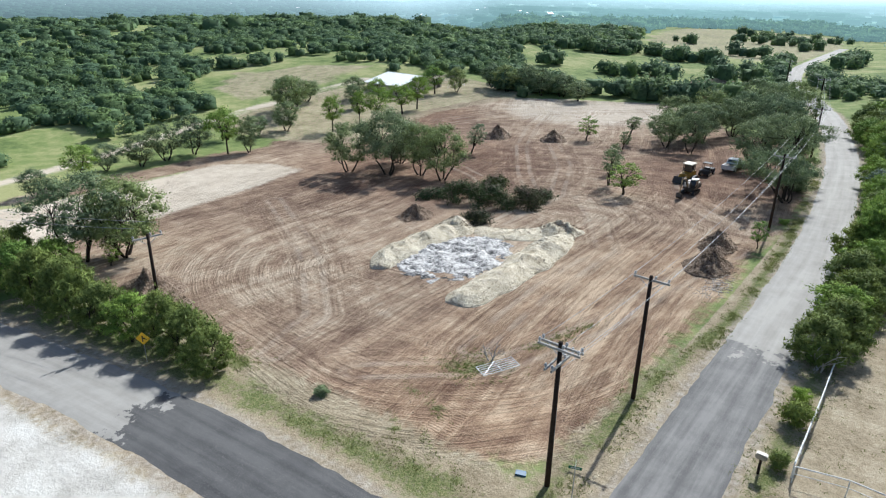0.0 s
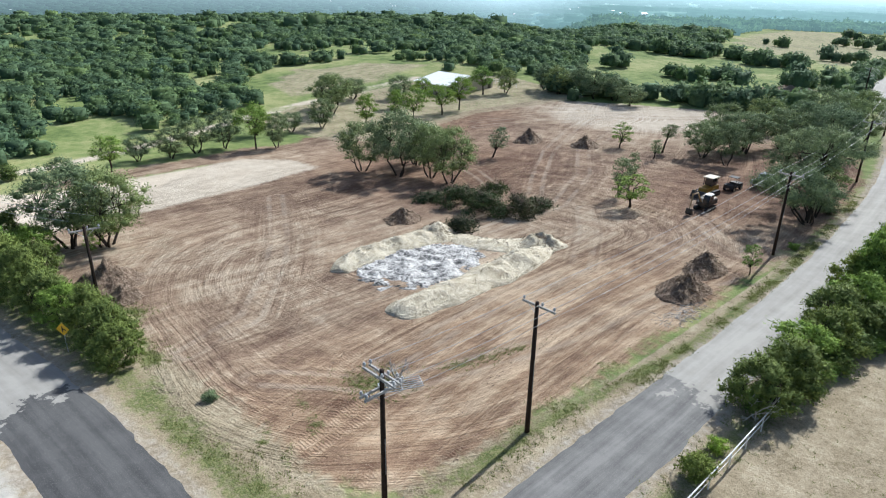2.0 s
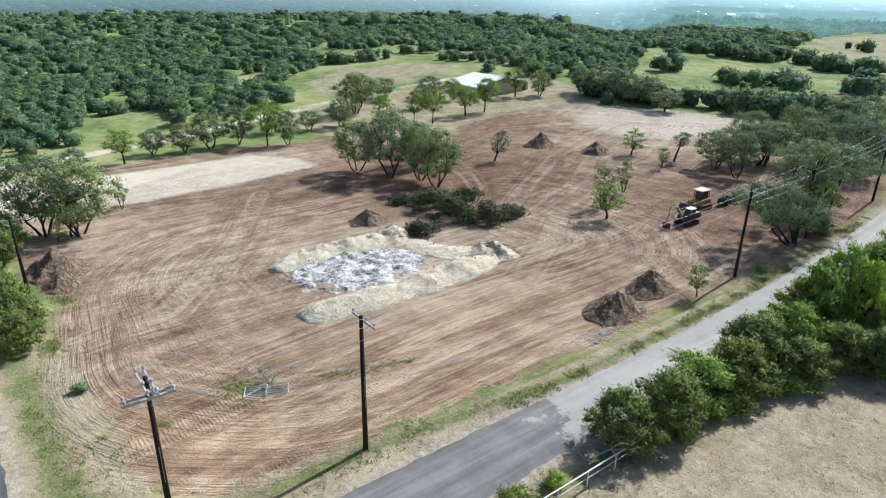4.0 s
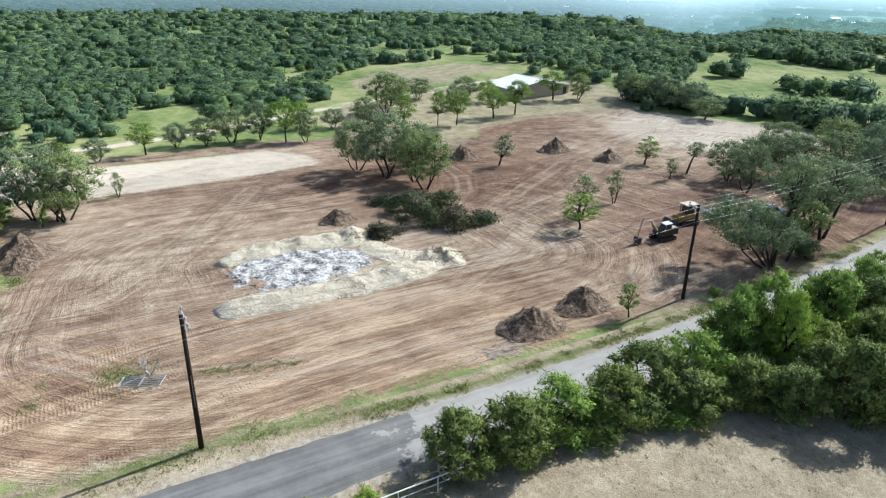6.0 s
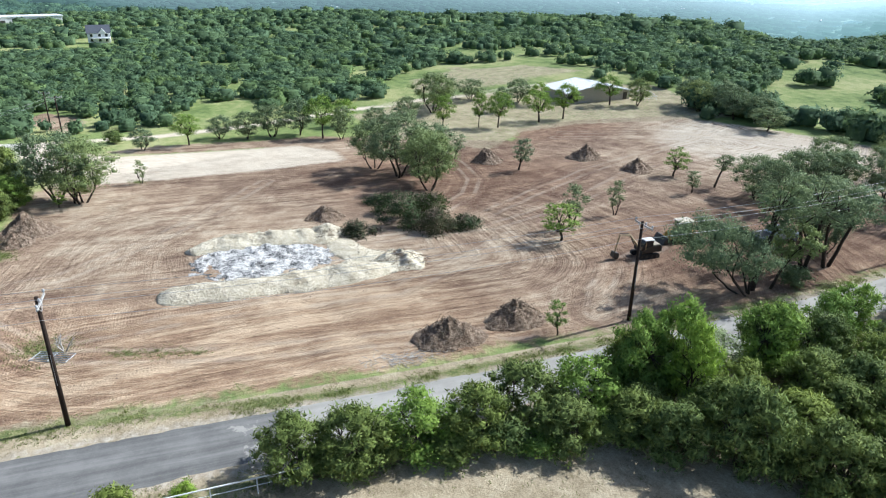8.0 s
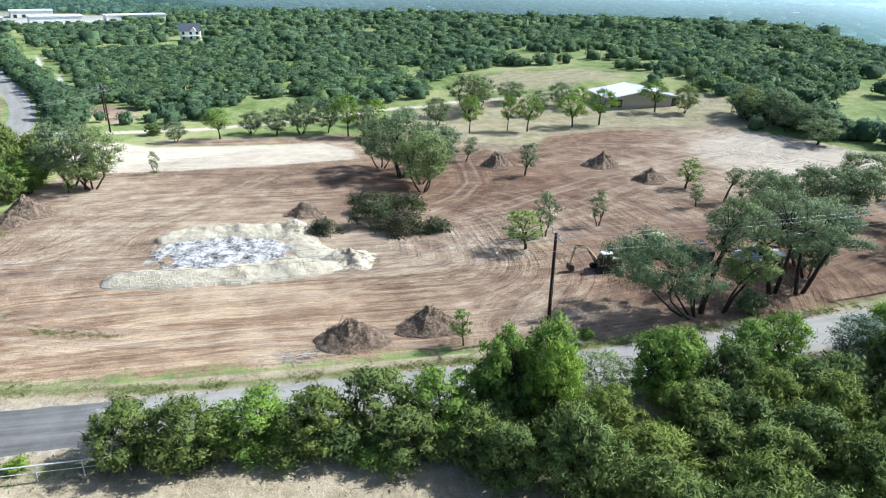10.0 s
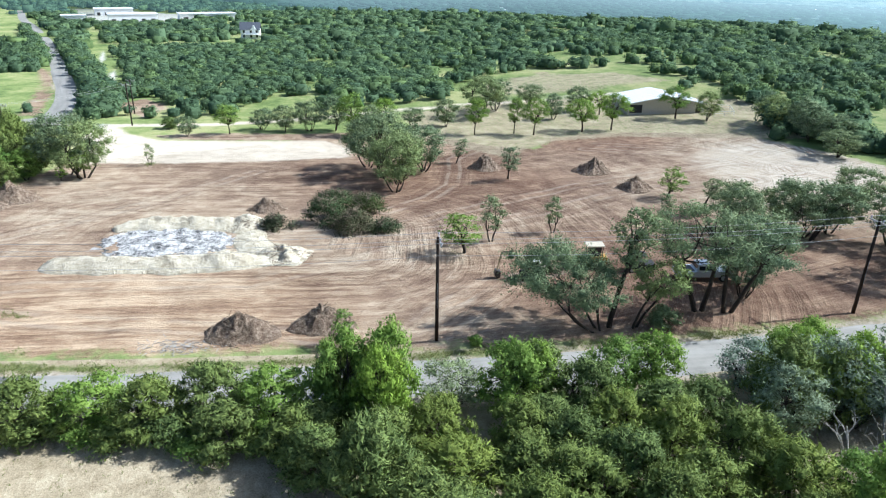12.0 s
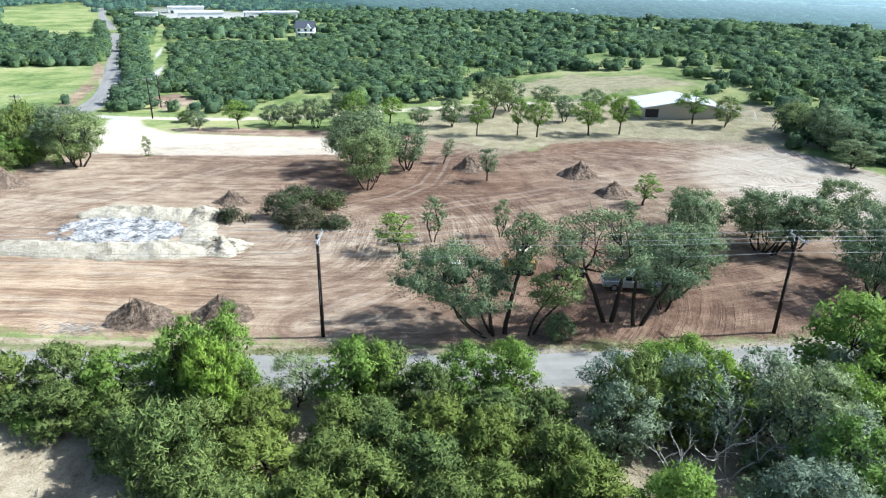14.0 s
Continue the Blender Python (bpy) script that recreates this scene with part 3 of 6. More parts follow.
def build_ground():
    gx, gy = axis(-112, 14, 0.68, 1500), axis(12, 168, 0.68, 1500)
    X, Y = np.meshgrid(gx, gy)
    x, y = X.ravel(), Y.ravel()
    lot, pad = np.maximum.reduce([inside(LOT, x, y), inside(DIRT_PATCH, x, y), inside(PAD_STRIP, x, y) - 0.5, 2.2 - along(FENCE_STRIP, x, y)]), inside(PAD, x, y)
    worked = np.clip((lot + 1) / 3, 0, 1)
    rough = np.zeros_like(x)
    near = np.where((lot > -6) & (lot < 60))[0]
    for i in near:
        p = Vector((x[i] * 0.22, y[i] * 0.22, 0.0))
        rough[i] = noise.fractal(p, 0.9, 2.1, 4) * 0.14
    z = land(x, y) + rough * worked * np.where(pad > 0, 0.25, 1.0)
    nx, ny = len(gx), len(gy)
    idx = np.arange(nx * ny).reshape(ny, nx)
    faces = np.stack([idx[:-1, :-1], idx[:-1, 1:], idx[1:, 1:], idx[1:, :-1]], -1).reshape(-1, 4)
    me = mesh_from("ground", np.stack([x, y, z], -1), faces, EARTH, True)
    float_layer(me, "lot", np.clip(lot, -20, 20))
    drive = np.maximum(1.7 - along(DRIVE, x, y), 1.4 - along(TRACK_WEST, x, y))
    white = np.maximum.reduce([pad, drive, inside(GRAVEL_LOT, x, y), inside(WORKS_YARD, x, y)])
    float_layer(me, "pad", np.clip(white, -20, 20))
    dry = np.maximum.reduce([inside(EAST_FIELD, x, y), np.minimum(inside(BARN_YARD, x, y) + 1.5, 0.4), np.where((x > -12) & (y < 170), 5.0, -20)])
    dry = np.maximum.reduce([dry, np.minimum(inside(BARN_FIELD, x, y) - 6, 0.3), np.minimum(inside(NORTH_FIELD, x, y), 0.15)])
    dry = np.maximum.reduce([dry, np.where(y < 175, np.where(x < -7.5, np.interp(y, [32, 46, 58], [6.6, 4.8, 3.3]), 7.5) - along(ROAD_EAST, x, y), -20), np.where(x > -66, 9.0 - along(ROAD_SOUTH, x, y), -20)])
    float_layer(me, "dry", np.clip(dry, -20, 20))
    shoulder = np.minimum(along(ROAD_EAST, x, y) - 2.3, 2.95 - along(ROAD_EAST, x, y))
    shoulder = np.maximum(shoulder, np.minimum(along(ROAD_SOUTH, x, y) - 2.8, 3.6 - along(ROAD_SOUTH, x, y)))
    float_layer(me, "gravel", np.clip(shoulder, -20, 20))
    green = np.zeros_like(x)
    verge = along(ROAD_EAST, x, y)
    off = np.where(x < -7, np.interp(y, [26, 40, 50, 58], [5.4, 5.0, 3.6, 3.05]), 4.2)
    green = np.maximum(green, np.exp(-((verge - off) / np.where(x < -7, 0.75, 1.0)) ** 2) * np.where(x < -8, np.clip((100 - y) / 14, 0.25, 1), 0.8) * np.where(y > 20, 0.78, 0.0))
    north = y > np.interp(x, [p[0] for p in ROAD_SOUTH[::-1]], [p[1] for p in ROAD_SOUTH[::-1]])
    green = np.maximum(green, np.exp(-((along(ROAD_SOUTH, x, y) - 5.4) / 1.8) ** 2) * 0.68 * north)
    for cx, cy, a, b, turn in WEED_PATCHES:
        c, s = math.cos(turn), math.sin(turn)
        du, dv = (x - cx) * c + (y - cy) * s, -(x - cx) * s + (y - cy) * c
        green = np.maximum(green, np.exp(-(du / a) ** 2 - (dv / b) ** 2) * 0.8)
    float_layer(me, "green", green)
    pale = np.exp(-((x + 72) / 22) ** 2 - ((y - 152) / 18) ** 2) * 1.5 + np.exp(-((x + 18) / 9) ** 2) * np.clip((86 - y) / 30, 0, 1) * 0.28 + np.exp(-((x + 40) / 16) ** 2 - ((y - 56) / 24) ** 2) * 0.3
    pale -= np.exp(-((x + 68) / 20) ** 2 - ((y - 86) / 22) ** 2) * 0.6 + np.exp(-((x + 96) / 10) ** 2 - ((y - 124) / 18) ** 2) * 0.6
    pale -= np.exp(-((x + 25) / 13) ** 2 - ((y - 112) / 24) ** 2) * 0.85
    float_layer(me, "pale", pale)
    far = np.clip((np.hypot(x, y - 50) - 520) / 250, 0, 1) * np.clip(-inside(FAR_FIELD, x, y) / 10, 0, 1) * np.clip(-inside(NORTH_FIELD, x, y) / 10, 0, 1)
    float_layer(me, "far", far)
    # fields across the tracks: rings round the burn pit, lanes beside the road, slanting runs
    dx, dy = x + 38, y - 60
    qx, qy = np.abs(dx) - 5, np.abs(dy) - 14
    ring = np.hypot(np.maximum(qx, 0), np.maximum(qy, 0)) + np.minimum(np.maximum(qx, qy), 0)
    wob = 1.3 * np.sin(x * 0.11 + 1) * np.sin(y * 0.07) + 0.8 * np.sin(x * 0.05 - y * 0.09)
    lane = x + 0.06 * y + wob + 0.004 * np.clip(y - 80, 0, 90) ** 2
    track = np.minimum.reduce([along(p, x, y) for p in TRACKS])
    a = me.attributes.new("flow", "FLOAT_VECTOR", "POINT")
    a.data.foreach_set("vector", np.stack([ring + wob, lane, track], -1).astype(np.float32).ravel())
    return tagged(new("ground", me), "cleared earth, verges and grassland under the whole site", "ground", kind="structure")


def build_road(name, path, width, fresh_at, label):
    pts = [Vector((*p, 0)) for p in path]
    dense = []
    for i in range(len(pts) - 1):
        p0, p1, p2, p3 = pts[max(i - 1, 0)], pts[i], pts[i + 1], pts[min(i + 2, len(pts) - 1)]
        n = max(2, int((p2 - p1).length / 0.9))
        for k in range(n):
            s = k / n
            dense.append(0.5 * ((2 * p1) + (p2 - p0) * s + (2 * p0 - 5 * p1 + 4 * p2 - p3) * s * s + (3 * p1 - p0 - 3 * p2 + p3) * s ** 3))
    dense.append(pts[-1])
    m, verts, u, v, fresh = 9, [], [], [], []
    run = 0.0
    for i, p in enumerate(dense):
        d = (dense[min(i + 1, len(dense) - 1)] - dense[max(i - 1, 0)]).normalized()
        side = Vector((d.y, -d.x, 0))
        run += (p - dense[max(i - 1, 0)]).length
        for k in range(m):
            o = (k / (m - 1) - 0.5) * width
            if k in (0, m - 1):
                o += 0.25 * noise.noise(Vector((run * 0.9, k, 3.0))) + 0.35 * noise.noise(Vector((run * 0.2, k, 8.0)))
            q = p + side * o
            crown = 0.075 - 0.03 * (2 * o / width) ** 2
            verts.append((q.x, q.y, ground(q.x, q.y) + (crown if k not in (0, m - 1) else -0.03)))
            u.append(run), v.append(o), fresh.append(fresh_at(q))
    faces = np.array([(i * m + k, i * m + k + 1, (i + 1) * m + k + 1, (i + 1) * m + k) for i in range(len(dense) - 1) for k in range(m - 1)])
    me = mesh_from(name, np.array(verts), faces, ASPHALT_DARK if name == "road_south" else ASPHALT, True)
    flow_layer(me, np.array(u), np.array(v))
    float_layer(me, "fresh", fresh)
    return tagged(new(name, me), label, "road", kind="structure")


build_ground()
build_road("road_south", ROAD_SOUTH, 6.3, lambda q: q.x + 37, "grey asphalt lane with a dark resurfaced stretch and crumbling edges")
build_road("road_side", ROAD_SIDE, 5.2, lambda q: -50.0, "pale grey side lane meeting the south road")
build_road("road_east", ROAD_EAST, 5.3, lambda q: 49.5 - q.y, "worn pale asphalt lane with a dark resurfaced stretch at the junction")


# ---- plants ----
rng = np.random.default_rng(7)


def unit(v):
    return v / (np.linalg.norm(v, axis=1, keepdims=True) + 1e-9)


def sprays(centre, normal, length, width, rand, ruffle=0.5, rise=0.06, soft=1.0):
    """Small leaf sprays, one blade each: centres and outward normals (n, 3). Gives corners and the way each blade faces, which leans to the outside of its clump."""
    n = len(centre)
    nrm = unit(normal + rand.normal(0, ruffle, (n, 3)))
    t = unit(np.cross(nrm, rand.normal(0, 1, (n, 3))))
    t = t + normal * rand.uniform(-0.2, 0.5, (n, 1)) + np.array([0, 0, rise])
    b = np.cross(nrm, t)
    L = (length * rand.uniform(0.55, 1.5, n))[:, None]
    W = (width * rand.uniform(0.6, 1.4, n))[:, None]
    p, q, r = centre - t * L / 2 - b * W / 2, centre - t * L * 0.3 + b * W / 2, centre + t * L / 2
    face = unit(np.cross(q - p, r - p))
    turned = ((face * normal).sum(1) < 0)[:, None]
    face, q, r = np.where(turned, -face, face), np.where(turned, r, q), np.where(turned, q, r)
    lit = unit(normal * soft + face * 0.9 + rand.normal(0, 0.2, (n, 3)))
    return np.stack([p, q, r], 1).reshape(-1, 3), np.repeat(lit, 3, axis=0)


def ball(n):
    """A round core of 12 n n triangles, unit radius."""
    verts, faces = [], []
    g = np.linspace(-1, 1, n + 1)
    for ax in range(3):
        for s in (-1, 1):
            base = len(verts)
            for p in g:
                for q in g:
                    c = [0.0, 0.0, 0.0]
                    c[ax], c[(ax + 1) % 3], c[(ax + 2) % 3] = s, p, q * s
                    verts.append(c)
            faces += [(base + i * (n + 1) + j, base + (i + 1) * (n + 1) + j, base + (i + 1) * (n + 1) + j + 1, base + i * (n + 1) + j + 1) for i in range(n) for j in range(n)]
    v = np.array(verts)
    q = np.array(faces)
    return v / np.linalg.norm(v, axis=1, keepdims=True), np.concatenate([q[:, [0, 1, 2]], q[:, [0, 2, 3]]])


BALL1, BALL2, BALL3 = ball(1), ball(2), ball(3)


def lobes_to_leaves(lobes, cards, length, width, rand, core=0.0, fill=0.35, rise=0.06):
    """About so many leaf sprays over a set of lobes (x, y, z, rx, ry, rz), with leafy cores: corners, triangles and facing."""
    area = np.array([(l[3] * l[4] + l[3] * l[5] + l[4] * l[5]) for l in lobes])
    mid = np.array([l[:3] for l in lobes]).mean(0)
    out, quads, ways, base = [], [], [], 0
    for (x, y, z, rx, ry, rz), a in zip(lobes, area):
        n = max(6, int(cards * a / area.sum()))
        d = unit(rand.normal(0, 1, (n, 3)))
        d[:, 2] = np.where(d[:, 2] < -0.6, -d[:, 2] * 0.6, d[:, 2])
        shell = np.where(rand.random(n) < fill, rand.uniform(0.45, 0.9, n), rand.normal(1.0, 0.2, n))[:, None]
        lump = 1 + 0.2 * np.sin(d[:, :1] * 5 + x * 3) * np.sin(d[:, 1:2] * 6 + y * 2) + 0.14 * np.sin(d[:, 2:3] * 9 + z)
        c = np.array([x, y, z]) + d * np.array([rx, ry, rz]) * shell * lump
        v, w = sprays(c, d, length, width, rand, 0.5, rise, 0.75)
        out.append(v), ways.append(w), quads.append(np.arange(len(v)).reshape(-1, 3) + base)
        base += len(v)
        if core:
            cv, cf = BALL1
            out.append(np.array([x, y, z]) + cv * np.array([rx, ry, rz]) * core * rand.uniform(0.85, 1.1, (len(cv), 1)))
            ways.append(cv), quads.append(cf + base)
            base += len(cv)
    v = np.concatenate(out)
    # whole clumps turn their outer side to the light, and so does the crown
    return v, np.concatenate(quads), unit(np.concatenate(ways) + 0.25 * unit(v - mid))


def limb(a, b, r0, r1, rand, bends=4, sag=0.12):
    """One limb, bowed a little to one side."""
    a, b = np.array(a, float), np.array(b, float)
    span = np.linalg.norm(b - a)
    bow = rand.normal(0, sag * span, 3)
    path = []
    for k in range(bends + 1):
        s = k / bends
        p = a + (b - a) * s + bow * 2 * s * (1 - s) + rand.normal(0, sag * span * 0.05, 3) * (0 < k < bends)
        path.append((tuple(p), r0 + (r1 - r0) * s))
    return path


def make_tree(kind, seed, leaf, bark, height, spread, stems, lobes, lobe_size, low, cards, length, width, lean=0.0, core=0.0, cone=0.0, twigs=2, tall=1.0):
    """A tree of stems, limbs and leafy lobes: height and spread in metres, low: where the crown begins (0 to 1), cone: how far it tapers upward."""
    rand = np.random.default_rng(seed)
    tree = new(kind)
    heads, limbs = [], []
    mid, up, out = height * (low + 1) / 2, height * (1 - low) / 2 - lobe_size * 0.6, spread / 2 - lobe_size * 0.75
    for k in range(lobes):
        s = 1 - 2 * (k + 0.5) / lobes
        a = k * 2.39996 + rand.uniform(-0.5, 0.5)
        r = math.sqrt(max(0.0, 1 - s * s)) * (1 - cone * (s * 0.5 + 0.1))
        depth = rand.uniform(0.55, 1.12)
        size = lobe_size * rand.uniform(0.6, 1.35)
        zz = mid + up * s * rand.uniform(0.8, 1.1)
        heads.append((out * r * depth * math.cos(a) + lean * zz / height, out * r * depth * math.sin(a), max(zz, size * 0.55), size * rand.uniform(0.85, 1.25), size * rand.uniform(0.85, 1.25), size * rand.uniform(0.65, 0.95) * tall))
    forks = []
    for k in range(stems):
        a = k * math.tau / max(stems, 1) + rand.uniform(-0.5, 0.5)
        many = stems > 1
        foot = np.array([0.03 * spread * math.cos(a) * many, 0.03 * spread * math.sin(a) * many, -0.25])
        top = np.array([spread * 0.17 * math.cos(a) * many + lean * (low + 0.1), spread * 0.17 * math.sin(a) * many, height * max(low * 1.05, 0.2)])
        r = 0.02 * height * (1.0 if stems == 1 else 0.8)
        limbs.append(limb(foot, top, r * 1.25, r * 0.75, rand, 6, 0.09))
        forks.append((top, r * 0.8))
    knots = []
    for top, r in forks:
        near = sorted(heads, key=lambda h: (top[0] - h[0]) ** 2 + (top[1] - h[1]) ** 2)
        for h in near[1:2 + (9 // stems) * 2:2]:
            knot = top + (np.array(h[:3]) - top) * rand.uniform(0.4, 0.6) + rand.normal(0, 0.03 * spread, 3)
            limbs.append(limb(top, knot, r * 0.8, r * 0.45, rand, 4, 0.14))
            knots.append((knot, r * 0.45))
    for h in heads:
        knot, r = min(knots, key=lambda f: (f[0][0] - h[0]) ** 2 + (f[0][1] - h[1]) ** 2 + (f[0][2] - h[2]) ** 2)
        limbs.append(limb(knot, h[:3], r * 0.7, r * 0.25, rand, 3, 0.16))
        for _ in range(twigs):
            end = np.array(h[:3]) + rand.normal(0, 0.55, 3) * np.array(h[3:]) * 1.2
            limbs.append(limb(h[:3], end, r * 0.25, 0.008, rand, 2, 0.1))
    tv, tf = tube(limbs, 4)
    child("trunk", mesh_from("trunk", tv, tf, bark, True), tree)
    cv, cf, cn = lobes_to_leaves(heads, cards, length, width, rand, core, 0.35, 0.06 if tall == 1 else 0.5)
    child("crown", mesh_from("crown", cv, cf, leaf, True, cn), tree)
    tree["size"] = (spread, height)
    return tree


def hide_away(ob):
    """Takes a pattern that is only copied from out of the scene."""
    for o in (*ob.children_recursive, ob):
        bpy.data.objects.remove(o)


OAKS = [make_tree("oak_tree", 11 + k, LEAF_OAK, BARK, 9.0, 9.0, st, 54, 0.95, lo, 9000, 0.24, 0.122, ln, 0.4, 0.0, 1) for k, (st, lo, ln) in enumerate(((3, 0.2, 0), (4, 0.14, 0.6), (3, 0.14, -0.5)))]
OAK_LOW = make_tree("oak_tree", 15, LEAF_OAK, BARK, 7.4, 11.6, 5, 60, 0.95, 0.28, 15000, 0.22, 0.11, 5.6, 0.42)
OAK_THIN = make_tree("oak_tree", 16, LEAF_OAK, BARK, 11.0, 3.6, 1, 22, 0.62, 0.5, 2600, 0.25, 0.13, 1.6, 0.0)
OAK_BENT = make_tree("oak_tree", 17, LEAF_OAK, BARK, 6.4, 4.4, 2, 22, 0.62, 0.42, 2800, 0.25, 0.13, 2.6, 0.1)
OAK_HIGH = make_tree("oak_tree", 20, LEAF_OAK, BARK, 10.4, 9.0, 2, 44, 0.74, 0.50, 7000, 0.22, 0.11, 1.6, 0.12)
JUNIPERS = [make_tree("juniper_tree", 31 + k, LEAF_JUNIPER, BARK, 6.0, 5.0, 2, 60, 0.48, 0.02, 6000, 0.305, 0.083, 0.0, 0.5, 0.6, 0, 1.9) for k in range(4)]
ELMS = [make_tree("elm_tree", 51 + k, LEAF_ELM, BARK, 7.0, 5.0, st, 54, 0.55, 0.08, 7200, 0.22, 0.104, 0.0, 0.4, 0.15, 0, 1.15) for k, st in enumerate((1, 2))]
OPEN_ELMS = [make_tree("elm_tree", 61 + k, LEAF_ELM, BARK, 7.0, 5.6, 1, 30, 0.6, 0.3, 3600, 0.24, 0.12, ln, 0.1, 0.1) for k, ln in enumerate((0.3, -0.4))]
GREYS = [make_tree("oak_tree", 71 + k, LEAF_OAK, BARK, 7.0, 5.5, 2, 40, 0.68, 0.12, 5000, 0.25, 0.118, 0.0, 0.4, 0.1, 2) for k in range(2)]
SILVERS = [make_tree("oak_tree", 71 + k, LEAF_SILVER, BARK, 7.0, 5.5, 2, 40, 0.66, 0.12, 4700, 0.24, 0.105, 0.0, 0.3, 0.1, 2) for k in range(2)]
SLIMS = [make_tree("young_tree", 81 + k, lf, BARK, 5.0, 2.6, st, 18, 0.42, 0.24, 1300, 0.2, 0.1, ln, 0.0, 0.1) for k, (lf, st, ln) in enumerate(((LEAF_OAK, 2, 0.0), (LEAF_ELM, 1, 0.3), (LEAF_OAK, 1, 1.4)))]
BUSHES = [make_tree("bush", 91 + k, lf, BARK, 2.2, 2.6, 3, 18, 0.45, 0.03, 2400, 0.2, 0.1, 0.0, 0.5) for k, lf in enumerate((LEAF_JUNIPER, LEAF_ELM, LEAF_OAK))]
PATTERNS = [*OPEN_ELMS, *OAKS, OAK_LOW, OAK_THIN, OAK_BENT, OAK_HIGH, *JUNIPERS, *ELMS, *GREYS, *SILVERS, *SLIMS, *BUSHES]


def plant(pattern, x, y, height, spread, label, category="tree", group="", turn=None):
    s, h = pattern["size"]
    rz = turn if turn is not None else rng.uniform(0, 360)
    m = Matrix.LocRotScale((x, y, ground(x, y) - 0.05), Euler((0, 0, radians(rz))), (spread / s, spread / s, height / h))
    return tagged(copy_thing(pattern, m), label, category, group)


OAK_LABEL = "grey-green live oak with dark forked stems on bare soil"
# the oaks kept on the cleared lot
for k, (x, y, h, w) in enumerate([(-70.5, 28.8, 10.0, 10.8), (-68.4, 32.2, 9.0, 9.6), (-77.0, 75.2, 8.6, 8.6), (-70.4, 77.4, 10.8, 11.6), (-74.0, 84.4, 8.2, 9.0), (-60.6, 79.4, 8.8, 8.6), (-65.5, 80.0, 8.6, 8.4)]):
    plant(OAKS[k % 3], x, y, h, w, OAK_LABEL, "tree", "oaks on the lot", 70 * k + 20)
# the grove by the lane
for k, (x, y, h, w) in enumerate([(-20.2, 111.6, 6.2, 4.6), (-40.5, 121.5, 6.4, 7.6), (-35.0, 118.6, 7.4, 6.4),
                                  (-37.5, 128.2, 7.4, 8.6), (-38.5, 132.8, 6.8, 7.6), (-42.5, 129.0, 5.8, 7.0), (-23.7, 133.0, 9.0, 8.6), (-27, 142, 8.5, 9.0), (-33, 146, 8, 8), (-33, 137, 7.6, 8), (-24, 149, 8.5, 9), (-30, 157, 8.5, 9), (-41, 150, 7.5, 8), (-46, 141, 7, 7.5), (-28, 166, 8, 8), (-37, 168, 8, 9)]):
    plant(OAKS[(k + 1) % 3], x, y, h, w, "live oak with dark crooked stems in the grove by the lane", "tree", "oaks by the lane", 50 * k)
for p, x, y, h, w, a in [(OAK_LOW, -14.7, 95.4, 7.6, 10.2, -105), (OAK_THIN, -15.2, 96.6, 11.4, 3.8, 80), (OAK_BENT, -15.0, 98.8, 6.4, 4.8, 90), (OAK_HIGH, -17.9, 106.0, 10.6, 10.6, -70), (OAK_HIGH, -17.2, 108.4, 9.2, 9.4, 95), (OAKS[1], -23.6, 113.6, 8.0, 8.4, 30), (OAK_BENT, -36.2, 129.0, 7.0, 6.4, 90), (OAK_THIN, -47.6, 120.6, 5.4, 2.8, 60)]:
    plant(p, x, y, h, w, "live oak with crooked dark stems leaning over bare soil", "tree", "oaks by the lane", a)
plant(BUSHES[2], -14.6, 101.2, 2.2, 3.2, "low grey-green bush under the oaks", "bush")
for x, y, h, w, s in [(-34.0, 86.2, 5.0, 5.0, 1), (-37.5, 90.0, 5.8, 3.4, 0), (-40.6, 98.0, 4.8, 2.6, 0), (-55.4, 119.3, 4.8, 4.4, 1), (-46.5, 115.5, 3.8, 2.6, 2), (-68.3, 97.7, 6.0, 4.0, 2),
                      (-77.8, 39.0, 3.8, 2.0, 0), (-13.2, 74.1, 3.5, 2.0, 1), (-68.4, 31.3, 4.4, 4.2, 1), (-79.5, 90.5, 4.5, 3.0, 2), (-66.5, 29.5, 2.4, 2.0, 1)]:
    plant(SLIMS[s], x, y, h, w, "small young tree standing alone on bare soil", "tree", "young trees on the lot")
# the row along the drive and the barn
for k, (x, y, h, w) in enumerate([(-103.6, 75.2, 6.8, 5.0), (-105.4, 71.7, 8.6, 7.6), (-110.4, 67.8, 7.5, 6.8), (-110.4, 62.1, 6.8, 6.8), (-109.8, 57.0, 5.8, 6.4), (-107.4, 45.9, 6.2, 7.0), (-105.3, 37.7, 4.3, 4.8), (-114, 84.9, 4.4, 5.4),
                                  (-104.3, 97.4, 7.7, 6.2), (-104.7, 106, 7.7, 4.8), (-103.2, 110, 8.0, 6.2), (-105, 121, 7.2, 8.0), (-106.1, 127.9, 8.1, 7.4), (-115, 146.4, 7.4, 8.0), (-112.2, 152.6, 6.8, 6.4), (-132.9, 115.6, 5.6, 7.8),
                                  (-118, 118, 6, 5), (-121, 130, 5.6, 6), (-126, 126, 6, 7), (-112, 52, 4.8, 6.0), (-113, 92, 6.4, 6.6), (-116, 78, 6.0, 6.8)]):
    plant((OPEN_ELMS if k % 4 == 1 or 7 < k < 13 else GREYS if k % 4 < 3 else OAKS)[k // 2 % 2], x, y, h, w, "leafy tree with a bare lower stem in dry grass", "tree", "trees along the drive")
